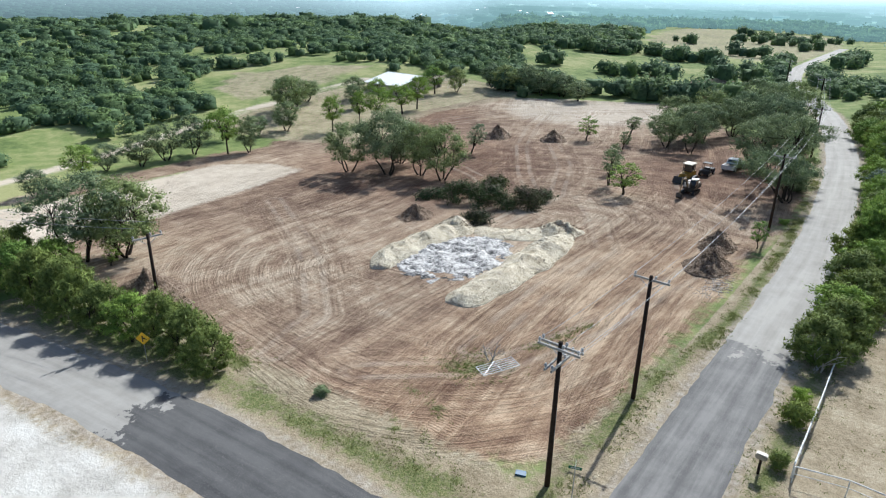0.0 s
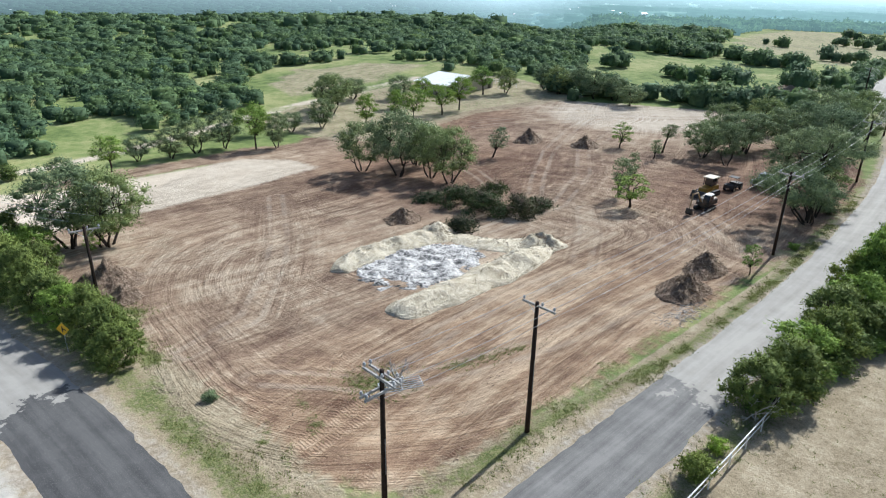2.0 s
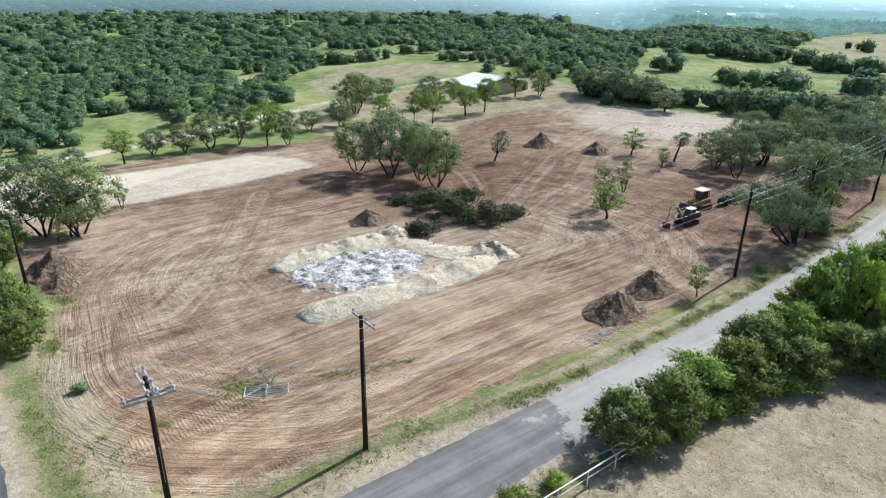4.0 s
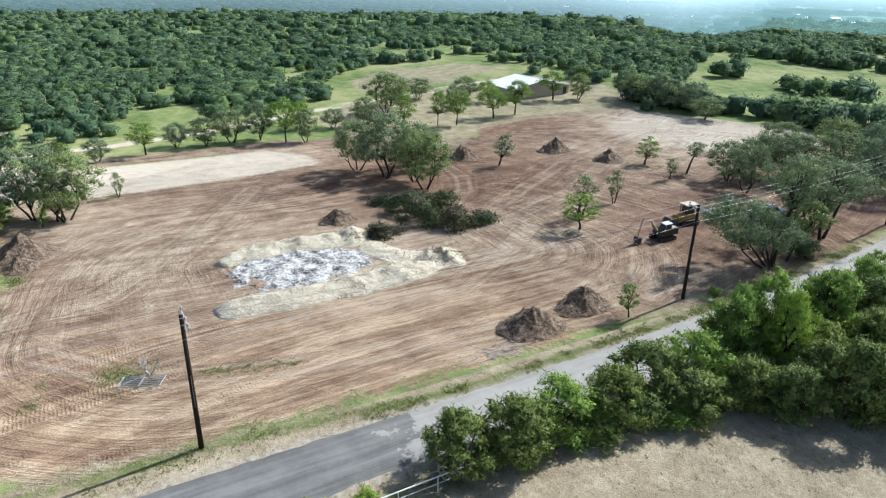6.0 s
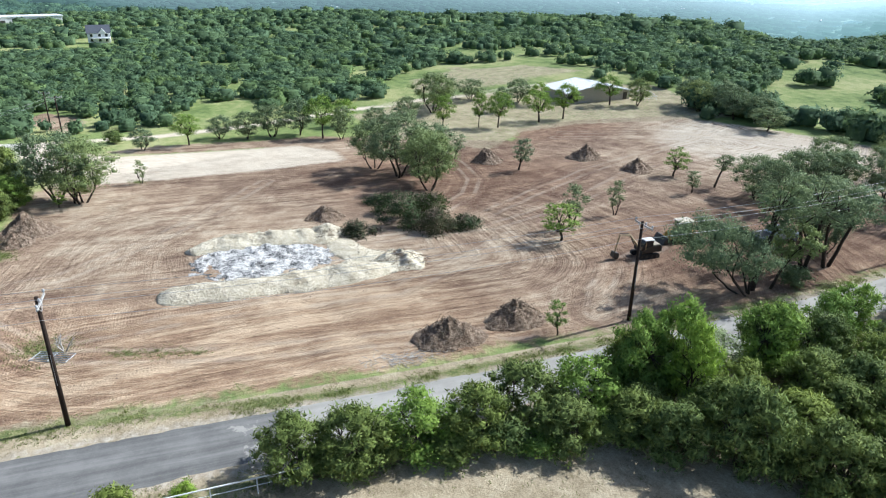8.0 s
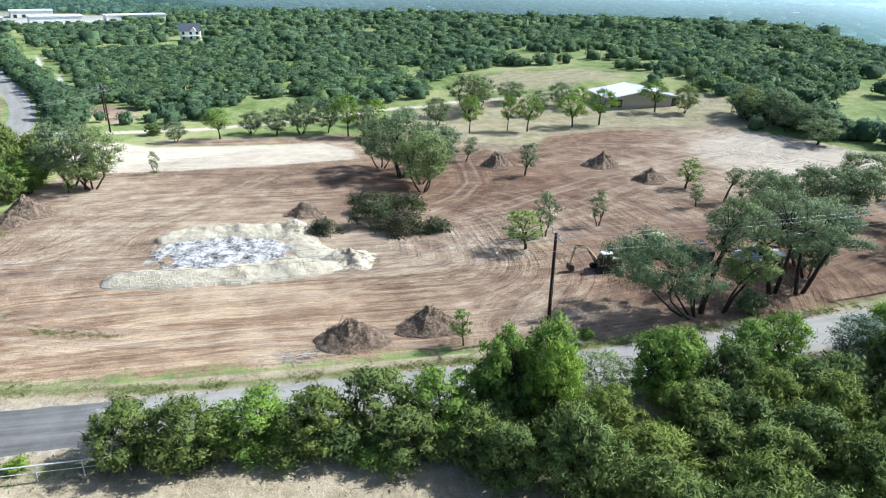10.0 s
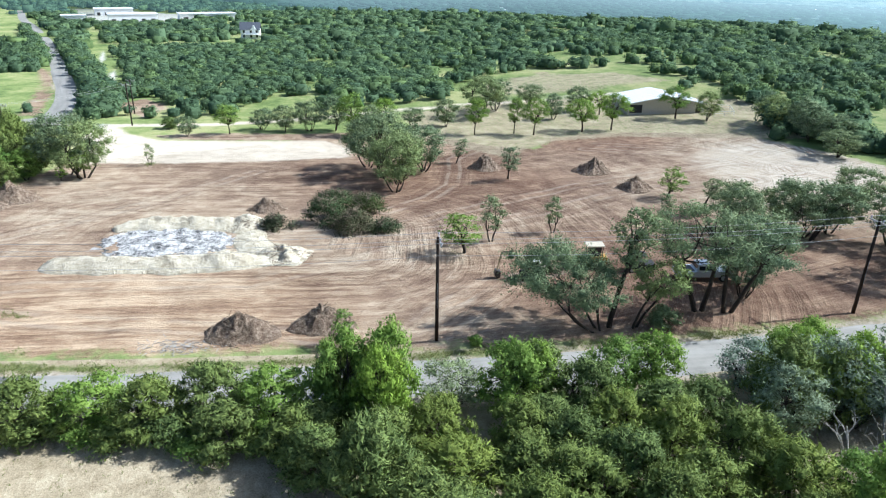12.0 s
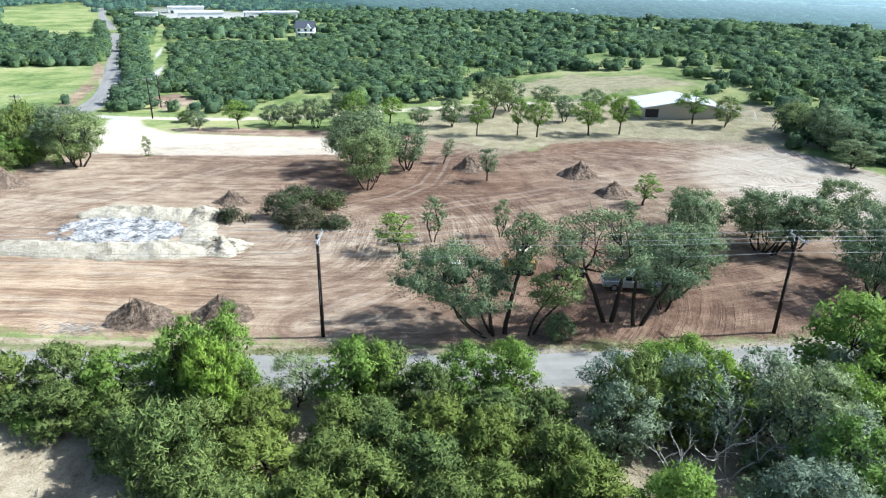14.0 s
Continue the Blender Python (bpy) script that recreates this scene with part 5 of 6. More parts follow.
def berm(name, path, width, height, seed, label):
    """A rounded bank of limestone spoil along a line."""
    pts = [Vector((px, py, 0)) for px, py in path]
    dense = []
    for i in range(len(pts) - 1):
        p0, p1, p2, p3 = pts[max(i - 1, 0)], pts[i], pts[i + 1], pts[min(i + 2, len(pts) - 1)]
        n = max(3, int((p2 - p1).length / 0.35))
        for k in range(n):
            s = k / n
            dense.append(0.5 * ((2 * p1) + (p2 - p0) * s + (2 * p0 - 5 * p1 + 4 * p2 - p3) * s * s + (3 * p1 - p0 - 3 * p2 + p3) * s ** 3))
    m, verts, total = 21, [], len(dense) - 1
    for i, p in enumerate(dense):
        d = (dense[min(i + 1, total)] - dense[max(i - 1, 0)]).normalized()
        side = Vector((d.y, -d.x, 0))
        end = min(i, total - i) / 16
        taper = math.sin(min(1, end) * math.pi / 2) ** 0.7
        hh = height * taper * (0.85 + 0.5 * noise.noise(Vector((i * 0.09, seed * 5.0, 0))))
        ww = width * (0.35 + 0.65 * taper) * (1 + 0.25 * noise.noise(Vector((i * 0.12, seed, 4.0))))
        for k in range(m):
            o = k / (m - 1) * 2 - 1
            q = p + side * o * ww / 2
            z = hh * max(0.0, 1 - abs(o) ** 1.4) + 0.36 * hh * (1 - abs(o)) * noise.fractal(Vector((q.x * 0.9, q.y * 0.9, seed * 3.0)), 0.9, 2.1, 5)
            verts.append((q.x, q.y, ground(q.x, q.y) + z - (0.2 if abs(o) == 1 or i in (0, total) else -0.02)))
    faces = [(i * m + k, i * m + k + 1, (i + 1) * m + k + 1, (i + 1) * m + k) for i in range(total) for k in range(m - 1)]
    bank = new(name)
    child("spoil", mesh_from("spoil", verts, faces, SPOIL, True), bank)
    rand = np.random.default_rng(seed + 60)
    pick = rand.integers(m, len(verts) - m, 320)
    spots = np.array(verts)[pick] + rand.normal(0, 0.12, (320, 3)) * np.array([1, 1, 0.15])
    stones(bank, spots[(pick % m > 0) & (pick % m < m - 1)], seed + 61)
    return tagged(bank, label, "spoil bank")


berm("spoil_bank", [(-31.0, 42.6), (-31.0, 46.5), (-30.9, 51), (-31.2, 56), (-31.6, 61.5), (-32.4, 66.5)], 4.8, 1.25, 1, "long bank of pale limestone spoil beside the burn pit")
berm("spoil_bank", [(-42.6, 45.4), (-44.0, 48.4), (-44.4, 52.5), (-44.2, 57), (-44.0, 62.8)], 4.6, 1.4, 2, "curved bank of pale limestone spoil behind the burn pit")
berm("spoil_bank", [(-43.0, 62.0), (-39, 62.0), (-35.5, 64), (-34.0, 69.5)], 4.6, 0.45, 3, "low spread of pale limestone spoil closing the burn pit")
mound("spoil_heap", -33.4, 66.4, 2.9, 3.6, 1.3, SPOIL, "heap of grey limestone rubble at the bank's end", "spoil heap", 31, 0.2, 0.7)
mound("spoil_heap", -44.4, 60.8, 2.8, 3.2, 1.5, SPOIL, "smooth heap of cream limestone spoil", "spoil heap", 32, 0.2, 0.3)


def ash_bed():
    gx, gy = np.meshgrid(np.arange(-43.8, -31.0, 0.22), np.arange(44.6, 61.2, 0.22))
    nx, ny = gx.shape[1], gx.shape[0]
    x, y = gx.ravel(), gy.ravel()
    r = np.hypot((x + 38.3) / 5.4, (y - 52.8) / 7.6)
    z = land(x, y)
    rug = np.array([noise.fractal(Vector((a * 0.7, b * 0.7, 2.0)), 0.8, 2.2, 5) for a, b in zip(x, y)])
    r2 = r + 0.22 * rug
    z = z + np.where(r2 < 1, 0.10 + 0.34 * np.maximum(rug, -0.2) + 0.15 * (1 - r), -0.35)
    idx = np.arange(nx * ny).reshape(ny, nx)
    faces = np.stack([idx[:-1, :-1], idx[:-1, 1:], idx[1:, 1:], idx[1:, :-1]], -1).reshape(-1, 4)
    ok = (r2[faces] < 1.12).any(axis=1)
    return tagged(new("ash_bed", mesh_from("ash_bed", np.stack([x, y, z], -1), faces[ok], ASH, True)), "white ash and charred debris in the burn pit", "ash")


ash_bed()


def brush_clump(x, y, rx, ry, h, seed, leaf, label):
    """A felled, heaped tree: lobes of withered leaves with bare branches."""
    rand = np.random.default_rng(seed)
    pile = new("brush_pile")
    pile.location = (x, y, ground(x, y))
    lobes, sticks = [], []
    for _ in range(int(6 + rx * ry * 1.1)):
        a, s = rand.uniform(0, math.tau), math.sqrt(rand.uniform(0, 1))
        px, py = rx * s * math.cos(a) * 0.8, ry * s * math.sin(a) * 0.8
        r = rand.uniform(0.7, 1.1)
        lobes.append((px, py, max(0.3, h * (1 - s * s * 0.7) - r * 0.7), r * 1.3, r * 1.3, r * 0.7))
        for _ in range(9):
            d = rand.normal(0, 1, 3)
            d[2] = abs(d[2]) * 0.6
            d /= np.linalg.norm(d)
            c = np.array([px, py, max(0.2, h * (1 - s * s * 0.8) - 0.3)])
            sticks.append(limb(c - d * 0.6, c + d * rand.uniform(0.7, 1.6), 0.05, 0.01, rand, 3, 0.12))
    v, f, n = lobes_to_leaves(lobes, int(330 * rx * ry + 900), 0.3, 0.12, rand, 0.25)
    child("leaves", mesh_from("leaves", v, f, leaf, True, n), pile)
    sv, sf = tube(sticks, 4)
    child("branch_tangle", mesh_from("branch_tangle", sv, sf, ROOT_WOOD), pile, "bare brown broken branches")["kind"] = "stuff"
    return tagged(pile, label, "brush pile", "brush piles")


for k, (x, y, rx, ry, h, lf) in enumerate([(-43.6, 64.8, 1.9, 2.0, 1.9, LEAF_DRY), (-50.5, 71.0, 3.0, 3.2, 3.4, LEAF_FELLED), (-45.5, 70.2, 3.0, 2.8, 3.4, LEAF_FELLED), (-42.5, 73.5, 2.8, 3.0, 2.8, LEAF_DRY),
                                           (-48.0, 75.5, 3.0, 2.6, 3.2, LEAF_FELLED), (-42.2, 77.6, 1.9, 2.0, 1.7, LEAF_FELLED), (-55.5, 70.5, 1.8, 2.0, 1.5, LEAF_FELLED), (-54.2, 75.0, 2.2, 2.2, 1.6, LEAF_FELLED)]):
    brush_clump(x, y, rx, ry, h, 500 + k, lf, "heaped felled juniper with withered green sprays and grey branches")


# ---- power line ----
POLE_TOP = 9.2
POLES = [(-12.75, 26.8), (-12.4, 38.1), (-13.6, 81.4), (-16.2, 120.0), (-22.5, 160.0), (-37, 200)]


def insulator(arm, at):
    bm = bmesh.new()
    rod(bm, at, (at[0], at[1], at[2] + 0.12), 0.03, seg=8)
    rod(bm, (at[0], at[1], at[2] + 0.10), (at[0], at[1], at[2] + 0.17), 0.07, 0.09, 10)
    rod(bm, (at[0], at[1], at[2] + 0.17), (at[0], at[1], at[2] + 0.27), 0.085, 0.05, 10)
    return part("insulator", bm, PORCELAIN, arm)


def utility_pole(x, y, yaw, height=POLE_TOP, second=False, label="dark wooden utility pole with a grey timber crossarm"):
    pole = new("utility_pole")
    pole.matrix_world = pose(x, y, ground(x, y), 0, 0, yaw)
    bm = bmesh.new()
    rod(bm, (0, 0, -0.3), (0, 0, height), 0.165, 0.115, 14)
    part("post", bm, POLE_WOOD, pole, smooth=True)
    levels = [(height - 0.35, 0)] + ([(height - 1.1, 90)] if second else [])
    for z, turn in levels:
        for off in ((-0.19, 0.19) if second else (0.17,)):
            bm = bmesh.new()
            box(bm, (2.4, 0.10, 0.13), (0, 0, 0), bevel=0.01)
            arm = part("crossarm", bm, ARM_WOOD, pole)
            arm.matrix_basis = pose(0, 0, z, 0, 0, turn) @ pose(0, off, 0)
            for ix in (-1.1, 0.25, 1.1):
                insulator(arm, (ix, 0, 0.06))
        for s in (-1, 1):
            bm = bmesh.new()
            rod(bm, (0.75 * s, 0.11, 0), (0.04 * s, 0.12, -0.62), 0.02)
            brace = part("brace", bm, GALVANISED, pole)
            brace.matrix_basis = pose(0, 0, z, 0, 0, turn)
    bm = bmesh.new()
    box(bm, (0.05, 0.02, 2.2), (0.13, 0, 4.2))
    part("ground_wire_guard", bm, GALVANISED, pole)
    return tagged(pole, label, "utility pole", "utility poles")


def wire(a, b, sag, r=0.013):
    n = 18
    line = []
    for k in range(n + 1):
        s = k / n
        p = Vector(a).lerp(Vector(b), s)
        p.z -= sag * 4 * s * (1 - s)
        line.append((tuple(p), r))
    v, f = tube([line], 5)
    return tagged(new("power_cable", mesh_from("power_cable", v, f, WIRE, True)), "thin grey overhead cable strung between poles", "cable", "overhead cables")


for k, (x, y) in enumerate(POLES):
    utility_pole(x, y, 6 if k in (3, 4) else 0, second=k == 0, label="dark wooden corner pole with double crossarms" if k == 0 else "dark wooden utility pole with a grey timber crossarm")
for (x0, y0), (x1, y1) in zip(POLES, POLES[1:]):
    for o in (-1.1, 0.25, 1.1):
        wire((x0 + o, y0, ground(x0, y0) + POLE_TOP - 0.08), (x1 + o, y1, ground(x1, y1) + POLE_TOP - 0.08), 0.02 * (y1 - y0) * 0.55)
    wire((x0 + 0.15, y0, ground(x0, y0) + POLE_TOP - 1.5), (x1 + 0.15, y1, ground(x1, y1) + POLE_TOP - 1.5), 0.014 * (y1 - y0))
SOUTH_POLES = [(-48.4, 24.7), (-83.0, 14.5), (-117.9, 22.7)]
for k, (x, y) in enumerate(SOUTH_POLES):
    utility_pole(x, y, 80, 8.4 if k == 0 else POLE_TOP)
utility_pole(-134.2, 17.9, 70, 8.2)
for (x0, y0), (x1, y1) in zip(SOUTH_POLES, SOUTH_POLES[1:]):
    for o in (-1.0, 1.0):
        wire((x0, y0 + o, ground(x0, y0) + POLE_TOP - 0.08), (x1, y1 + o, ground(x1, y1) + POLE_TOP - 0.08), 0.6)


# ---- fence, gates and signs ----
def pipe_fence(path):
    fence = new("pipe_fence")
    fence.location = (path[0][0], path[0][1], ground(*path[0]))
    base = fence.location.copy()
    pts = []
    for (ax, ay), (bx, by) in zip(path, path[1:]):
        n = max(1, round(math.hypot(bx - ax, by - ay) / 2.6))
        pts += [(ax + (bx - ax) * k / n, ay + (by - ay) * k / n) for k in range(n)]
    pts.append(path[-1])
    tops = [Vector((x, y, ground(x, y))) - base for x, y in pts]
    for p in tops:
        bm = bmesh.new()
        rod(bm, p + Vector((0, 0, -0.2)), p + Vector((0, 0, 1.12)), 0.038)
        part("post", bm, WHITE_PAINT, fence)
    for a, b in zip(tops, tops[1:]):
        for z, r in ((1.12, 0.042), (0.62, 0.022)):
            bm = bmesh.new()
            rod(bm, a + Vector((0, 0, z)), b + Vector((0, 0, z)), r)
            part("rail", bm, WHITE_PAINT, fence)
    return tagged(fence, "weathered white welded pipe fence along the verge", "fence")


pipe_fence([(-2.1, 36.0), (-2.1, 44.0), (-2.2, 51.4)])
pipe_fence([(-2.0, 35.6), (0.6, 36.2), (4.0, 36.0)])
pipe_fence([(-116.4, 154.2), (-115.2, 160.8), (-121.0, 162.6), (-123.8, 157.0)])


def tube_gate(x, y, yaw):
    gate = new("metal_gate")
    gate.matrix_world = pose(x, y, ground(x, y) + 0.16, 0, -3, yaw)
    L, W = 3.0, 1.25
    for k in range(6):
        bm = bmesh.new()
        o = (k / 5 - 0.5) * W
        rod(bm, (-L / 2, o, 0), (L / 2, o, 0), 0.03)
        part("bar", bm, GALVANISED, gate)
    for sx in (-0.5, 0.0, 0.5):
        bm = bmesh.new()
        rod(bm, (L * sx, -W / 2, 0.01), (L * sx, W / 2, 0.01), 0.032)
        part("upright", bm, GALVANISED, gate)
    bm = bmesh.new()
    rod(bm, (-L / 2, -W / 2, 0.04), (0, W / 2, 0.04), 0.025)
    part("diagonal_brace", bm, GALVANISED, gate)
    return tagged(gate, "galvanised tubular farm gate lying flat in weeds", "gate")


tube_gate(-21.9, 35.8, 62)


def warning_sign(x, y, yaw):
    sign = new("road_sign")
    sign.matrix_world = pose(x, y, ground(x, y), 0, 0, yaw)
    bm = bmesh.new()
    rod(bm, (0, 0.04, -0.3), (0, 0.04, 2.4), 0.03)
    part("post", bm, GALVANISED, sign)
    bm = bmesh.new()
    box(bm, (0.76, 0.02, 0.76), (0, 0, 2.05), (0, 45, 0), 0.008)
    plate = part("plate", bm, SIGN_YELLOW, sign, "yellow diamond plate")
    bm = bmesh.new()
    box(bm, (0.09, 0.006, 0.52), (-0.03, -0.016, 2.05))
    box(bm, (0.36, 0.006, 0.09), (0.10, -0.016, 2.05), (0, 25, 0))
    part("symbol", bm, BLACK, plate, "black junction symbol")
    return tagged(sign, "yellow diamond road warning sign on a steel post", "road sign")


warning_sign(-43.6, 20.6, 40)


def street_sign(x, y):
    sign = new("street_sign")
    sign.location = (x, y, ground(x, y))
    bm = bmesh.new()
    rod(bm, (0, 0, -0.2), (0, 0, 2.5), 0.03)
    part("post", bm, GALVANISED, sign)
    for z, turn in ((2.35, 20), (2.58, 110)):
        bm = bmesh.new()
        box(bm, (0.7, 0.015, 0.18), (0, 0, z), (0, 0, turn), 0.004)
        blade = part("blade", bm, GREEN_SIGN, sign, "green name blade")
        bm = bmesh.new()
        box(bm, (0.46, 0.019, 0.07), (0, 0, z), (0, 0, turn))
        part("lettering_bar", bm, WHITE_PAINT, blade)
    return tagged(sign, "green street name sign on a thin post", "street sign")


street_sign(-11.05, 26.4)


def letter_box(x, y):
    mb = new("mailbox")
    mb.location = (x, y, ground(x, y))
    bm = bmesh.new()
    box(bm, (0.14, 0.14, 1.3), (0, 0, 0.5), bevel=0.01)
    part("post", bm, POLE_WOOD, mb)
    bm = bmesh.new()
    box(bm, (0.62, 0.4, 0.36), (0, 0, 1.25), bevel=0.05)
    part("box", bm, CREAM, mb)
    return tagged(mb, "pale mailbox on a dark post at the verge", "mailbox")


letter_box(-3.7, 35.2)


def meter_lid(x, y):
    bm = bmesh.new()
    box(bm, (0.62, 0.42, 0.12), (0, 0, 0.06), (0, 4, 25), 0.02)
    ob = part("utility_box", bm, BLUE_TARP, None)
    ob.location = (x, y, ground(x, y))
    return tagged(ob, "low blue plastic box on the bare soil", "utility box")


meter_lid(-14.4, 26.7)


# ---- machines ----
def wheel(parent, x, y, r, w):
    bm = bmesh.new()
    rod(bm, (x - w / 2, y, r), (x + w / 2, y, r), r, seg=20)
    tyre = part("wheel", bm, BLACK, parent)
    bm = bmesh.new()
    rod(bm, (x - w / 2 - 0.012, y, r), (x + w / 2 + 0.012, y, r), r * 0.58, seg=14)
    part("rim", bm, GALVANISED, tyre)


def profile(bm, outline, half, y_in=0.0):
    """Extrudes a side outline (y, z) across x, narrowing above by y_in."""
    lo, hi = min(z for _, z in outline), max(z for _, z in outline)
    rows = []
    for s in (-1, 1):
        rows.append([bm.verts.new((s * (half - y_in * (z - lo) / (hi - lo)), y, z)) for y, z in outline])
    bm.faces.new(rows[0]), bm.faces.new(rows[1][::-1])
    n = len(outline)
    for k in range(n):
        bm.faces.new((rows[0][k], rows[1][k], rows[1][(k + 1) % n], rows[0][(k + 1) % n]))
    bmesh.ops.recalc_face_normals(bm, faces=bm.faces)


def pickup(x, y, yaw):
    car = new("pickup_truck")
    car.matrix_world = pose(x, y, ground(x, y), 0, 0, yaw)
    bm = bmesh.new()
    profile(bm, [(-2.85, 0.5), (-2.85, 1.08), (-0.95, 1.12), (-0.9, 1.15), (1.3, 1.15), (2.75, 1.02), (2.85, 0.85), (2.85, 0.5)], 0.98)
    bmesh.ops.bevel(bm, geom=list(bm.edges), offset=0.05, segments=2, affect="EDGES")
    part("body", bm, CAR_SILVER, car, "silver-white body")
    bm = bmesh.new()
    profile(bm, [(-0.95, 1.12), (-0.75, 1.78), (0.55, 1.82), (1.32, 1.13)], 0.90, 0.16)
    bmesh.ops.bevel(bm, geom=list(bm.edges), offset=0.04, segments=2, affect="EDGES")
    cab = part("cab", bm, CAR_SILVER, car)
    for s in (-1, 1):
        for y0, y1 in ((-0.72, -0.10), (0.0, 0.72)):
            bm = bmesh.new()
            box(bm, (0.02, y1 - y0, 0.42), (s * 0.835, (y0 + y1) / 2, 1.46), (0, -14 * s, 0), 0.008)
            part("side_window", bm, GLASS, cab)
    bm = bmesh.new()
    box(bm, (1.42, 0.02, 0.82), (0, 0.95, 1.48), (48, 0, 0), 0.008)
    part("windscreen", bm, GLASS, cab)
    bm = bmesh.new()
    box(bm, (1.4, 0.02, 0.4), (0, -0.86, 1.5), (-16, 0, 0), 0.008)
    part("rear_window", bm, GLASS, cab)
    bm = bmesh.new()
    box(bm, (1.55, 1.7, 0.06), (0, -1.92, 1.09))
    part("bed", bm, DARK_STEEL, car, "dark open load bed")
    for px in (-0.85, 0.85):
        for py in (-1.75, 1.85):
            wheel(car, px, py, 0.4, 0.26)
        bm = bmesh.new()
        box(bm, (0.36, 0.06, 0.2), (px * 0.88, 2.84, 0.86), bevel=0.02)
        part("headlight", bm, GLASS, car)
    bm = bmesh.new()
    box(bm, (1.9, 0.16, 0.22), (0, 2.9, 0.58), bevel=0.04)
    part("bumper", bm, DARK_STEEL, car)
    return tagged(car, "silver pickup truck with a crew cab parked under the oaks", "pickup truck")


pickup(-25.4, 109.9, -4)


def crawler(parent, x, length, r, width):
    bm = bmesh.new()
    outline = []
    for k in range(9):
        a = math.pi / 2 + math.pi * k / 8
        outline.append((-length / 2 + r + r * math.cos(a), r + r * math.sin(a)))
    for k in range(9):
        a = -math.pi / 2 + math.pi * k / 8
        outline.append((length / 2 - r + r * math.cos(a), r + r * math.sin(a)))
    profile(bm, outline, width / 2)
    bmesh.ops.translate(bm, verts=bm.verts, vec=(x, 0, 0))
    track = part("track", bm, BLACK, parent)
    for k in range(4):
        bm = bmesh.new()
        y = (k / 3 - 0.5) * (length - 2.2 * r)
        rod(bm, (x - width / 2 - 0.02, y, r), (x + width / 2 + 0.02, y, r), r * 0.62, seg=12)
        part("roller", bm, DARK_STEEL, track)


def excavator(x, y, yaw):
    ex = new("excavator")
    ex.matrix_world = pose(x, y, ground(x, y), 0, 0, yaw) @ Matrix.Scale(0.78, 4)
    crawler(ex, -0.95, 3.3, 0.36, 0.48), crawler(ex, 0.95, 3.3, 0.36, 0.48)
    bm = bmesh.new()
    box(bm, (1.5, 1.6, 0.4), (0, 0, 0.62), bevel=0.05)
    part("undercarriage", bm, DARK_STEEL, ex)
    bm = bmesh.new()
    profile(bm, [(-1.9, 0.95), (-1.95, 1.7), (-1.5, 1.95), (0.3, 1.85), (1.15, 1.35), (1.15, 0.9)], 1.12)
    bmesh.ops.bevel(bm, geom=list(bm.edges), offset=0.06, segments=2, affect="EDGES")
    part("house", bm, DARK_STEEL, ex, "dusty dark grey housing")
    bm = bmesh.new()
    profile(bm, [(-0.45, 1.3), (-0.5, 2.72), (0.75, 2.72), (1.2, 1.9), (1.2, 1.3)], 0.52)
    bmesh.ops.translate(bm, verts=bm.verts, vec=(-0.55, 0, 0))
    bmesh.ops.bevel(bm, geom=list(bm.edges), offset=0.05, segments=2, affect="EDGES")
    cab = part("cab", bm, GLASS, ex, "dark glazed cab")
    bm = bmesh.new()
    box(bm, (1.16, 1.5, 0.12), (-0.55, 0.12, 2.77), bevel=0.04)
    part("cab_roof", bm, WHITE_PAINT, cab)
    bm = bmesh.new()
    box(bm, (2.1, 1.1, 0.12), (0, -1.1, 1.98), bevel=0.04)
    part("engine_cover", bm, CREAM, ex, "pale engine cover")
    for px in (-1.06, -0.04):
        bm = bmesh.new()
        box(bm, (0.06, 0.08, 1.4), (px, 0.72, 2.02), bevel=0.01)
        part("cab_post", bm, WORN_YELLOW, cab)
    for a, b, r, nm in (((0.3, 1.0, 1.5), (0.3, 2.6, 3.35), 0.17, "boom"), ((0.3, 2.6, 3.35), (0.3, 4.35, 3.45), 0.15, "boom"), ((0.3, 4.2, 3.6), (0.3, 4.75, 1.0), 0.13, "stick")):
        bm = bmesh.new()
        rod(bm, a, b, r * 1.15, r * 0.85, 4)
        part(nm, bm, WORN_YELLOW, ex)
    bm = bmesh.new()
    rod(bm, (0.3, 1.3, 1.2), (0.3, 2.3, 2.75), 0.06)
    rod(bm, (0.3, 2.9, 3.6), (0.3, 4.25, 3.75), 0.05)
    part("hydraulic_ram", bm, DARK_STEEL, ex)
    bm = bmesh.new()
    profile(bm, [(4.3, 0.95), (4.95, 1.15), (5.1, 0.45), (4.75, 0.05), (4.3, 0.2)], 0.45)
    bmesh.ops.translate(bm, verts=bm.verts, vec=(0.3, 0, 0))
    part("bucket", bm, DARK_STEEL, ex)
    return tagged(ex, "tracked excavator with a dark house, pale roof and raised boom", "excavator")


excavator(-26.4, 92.4, 178)


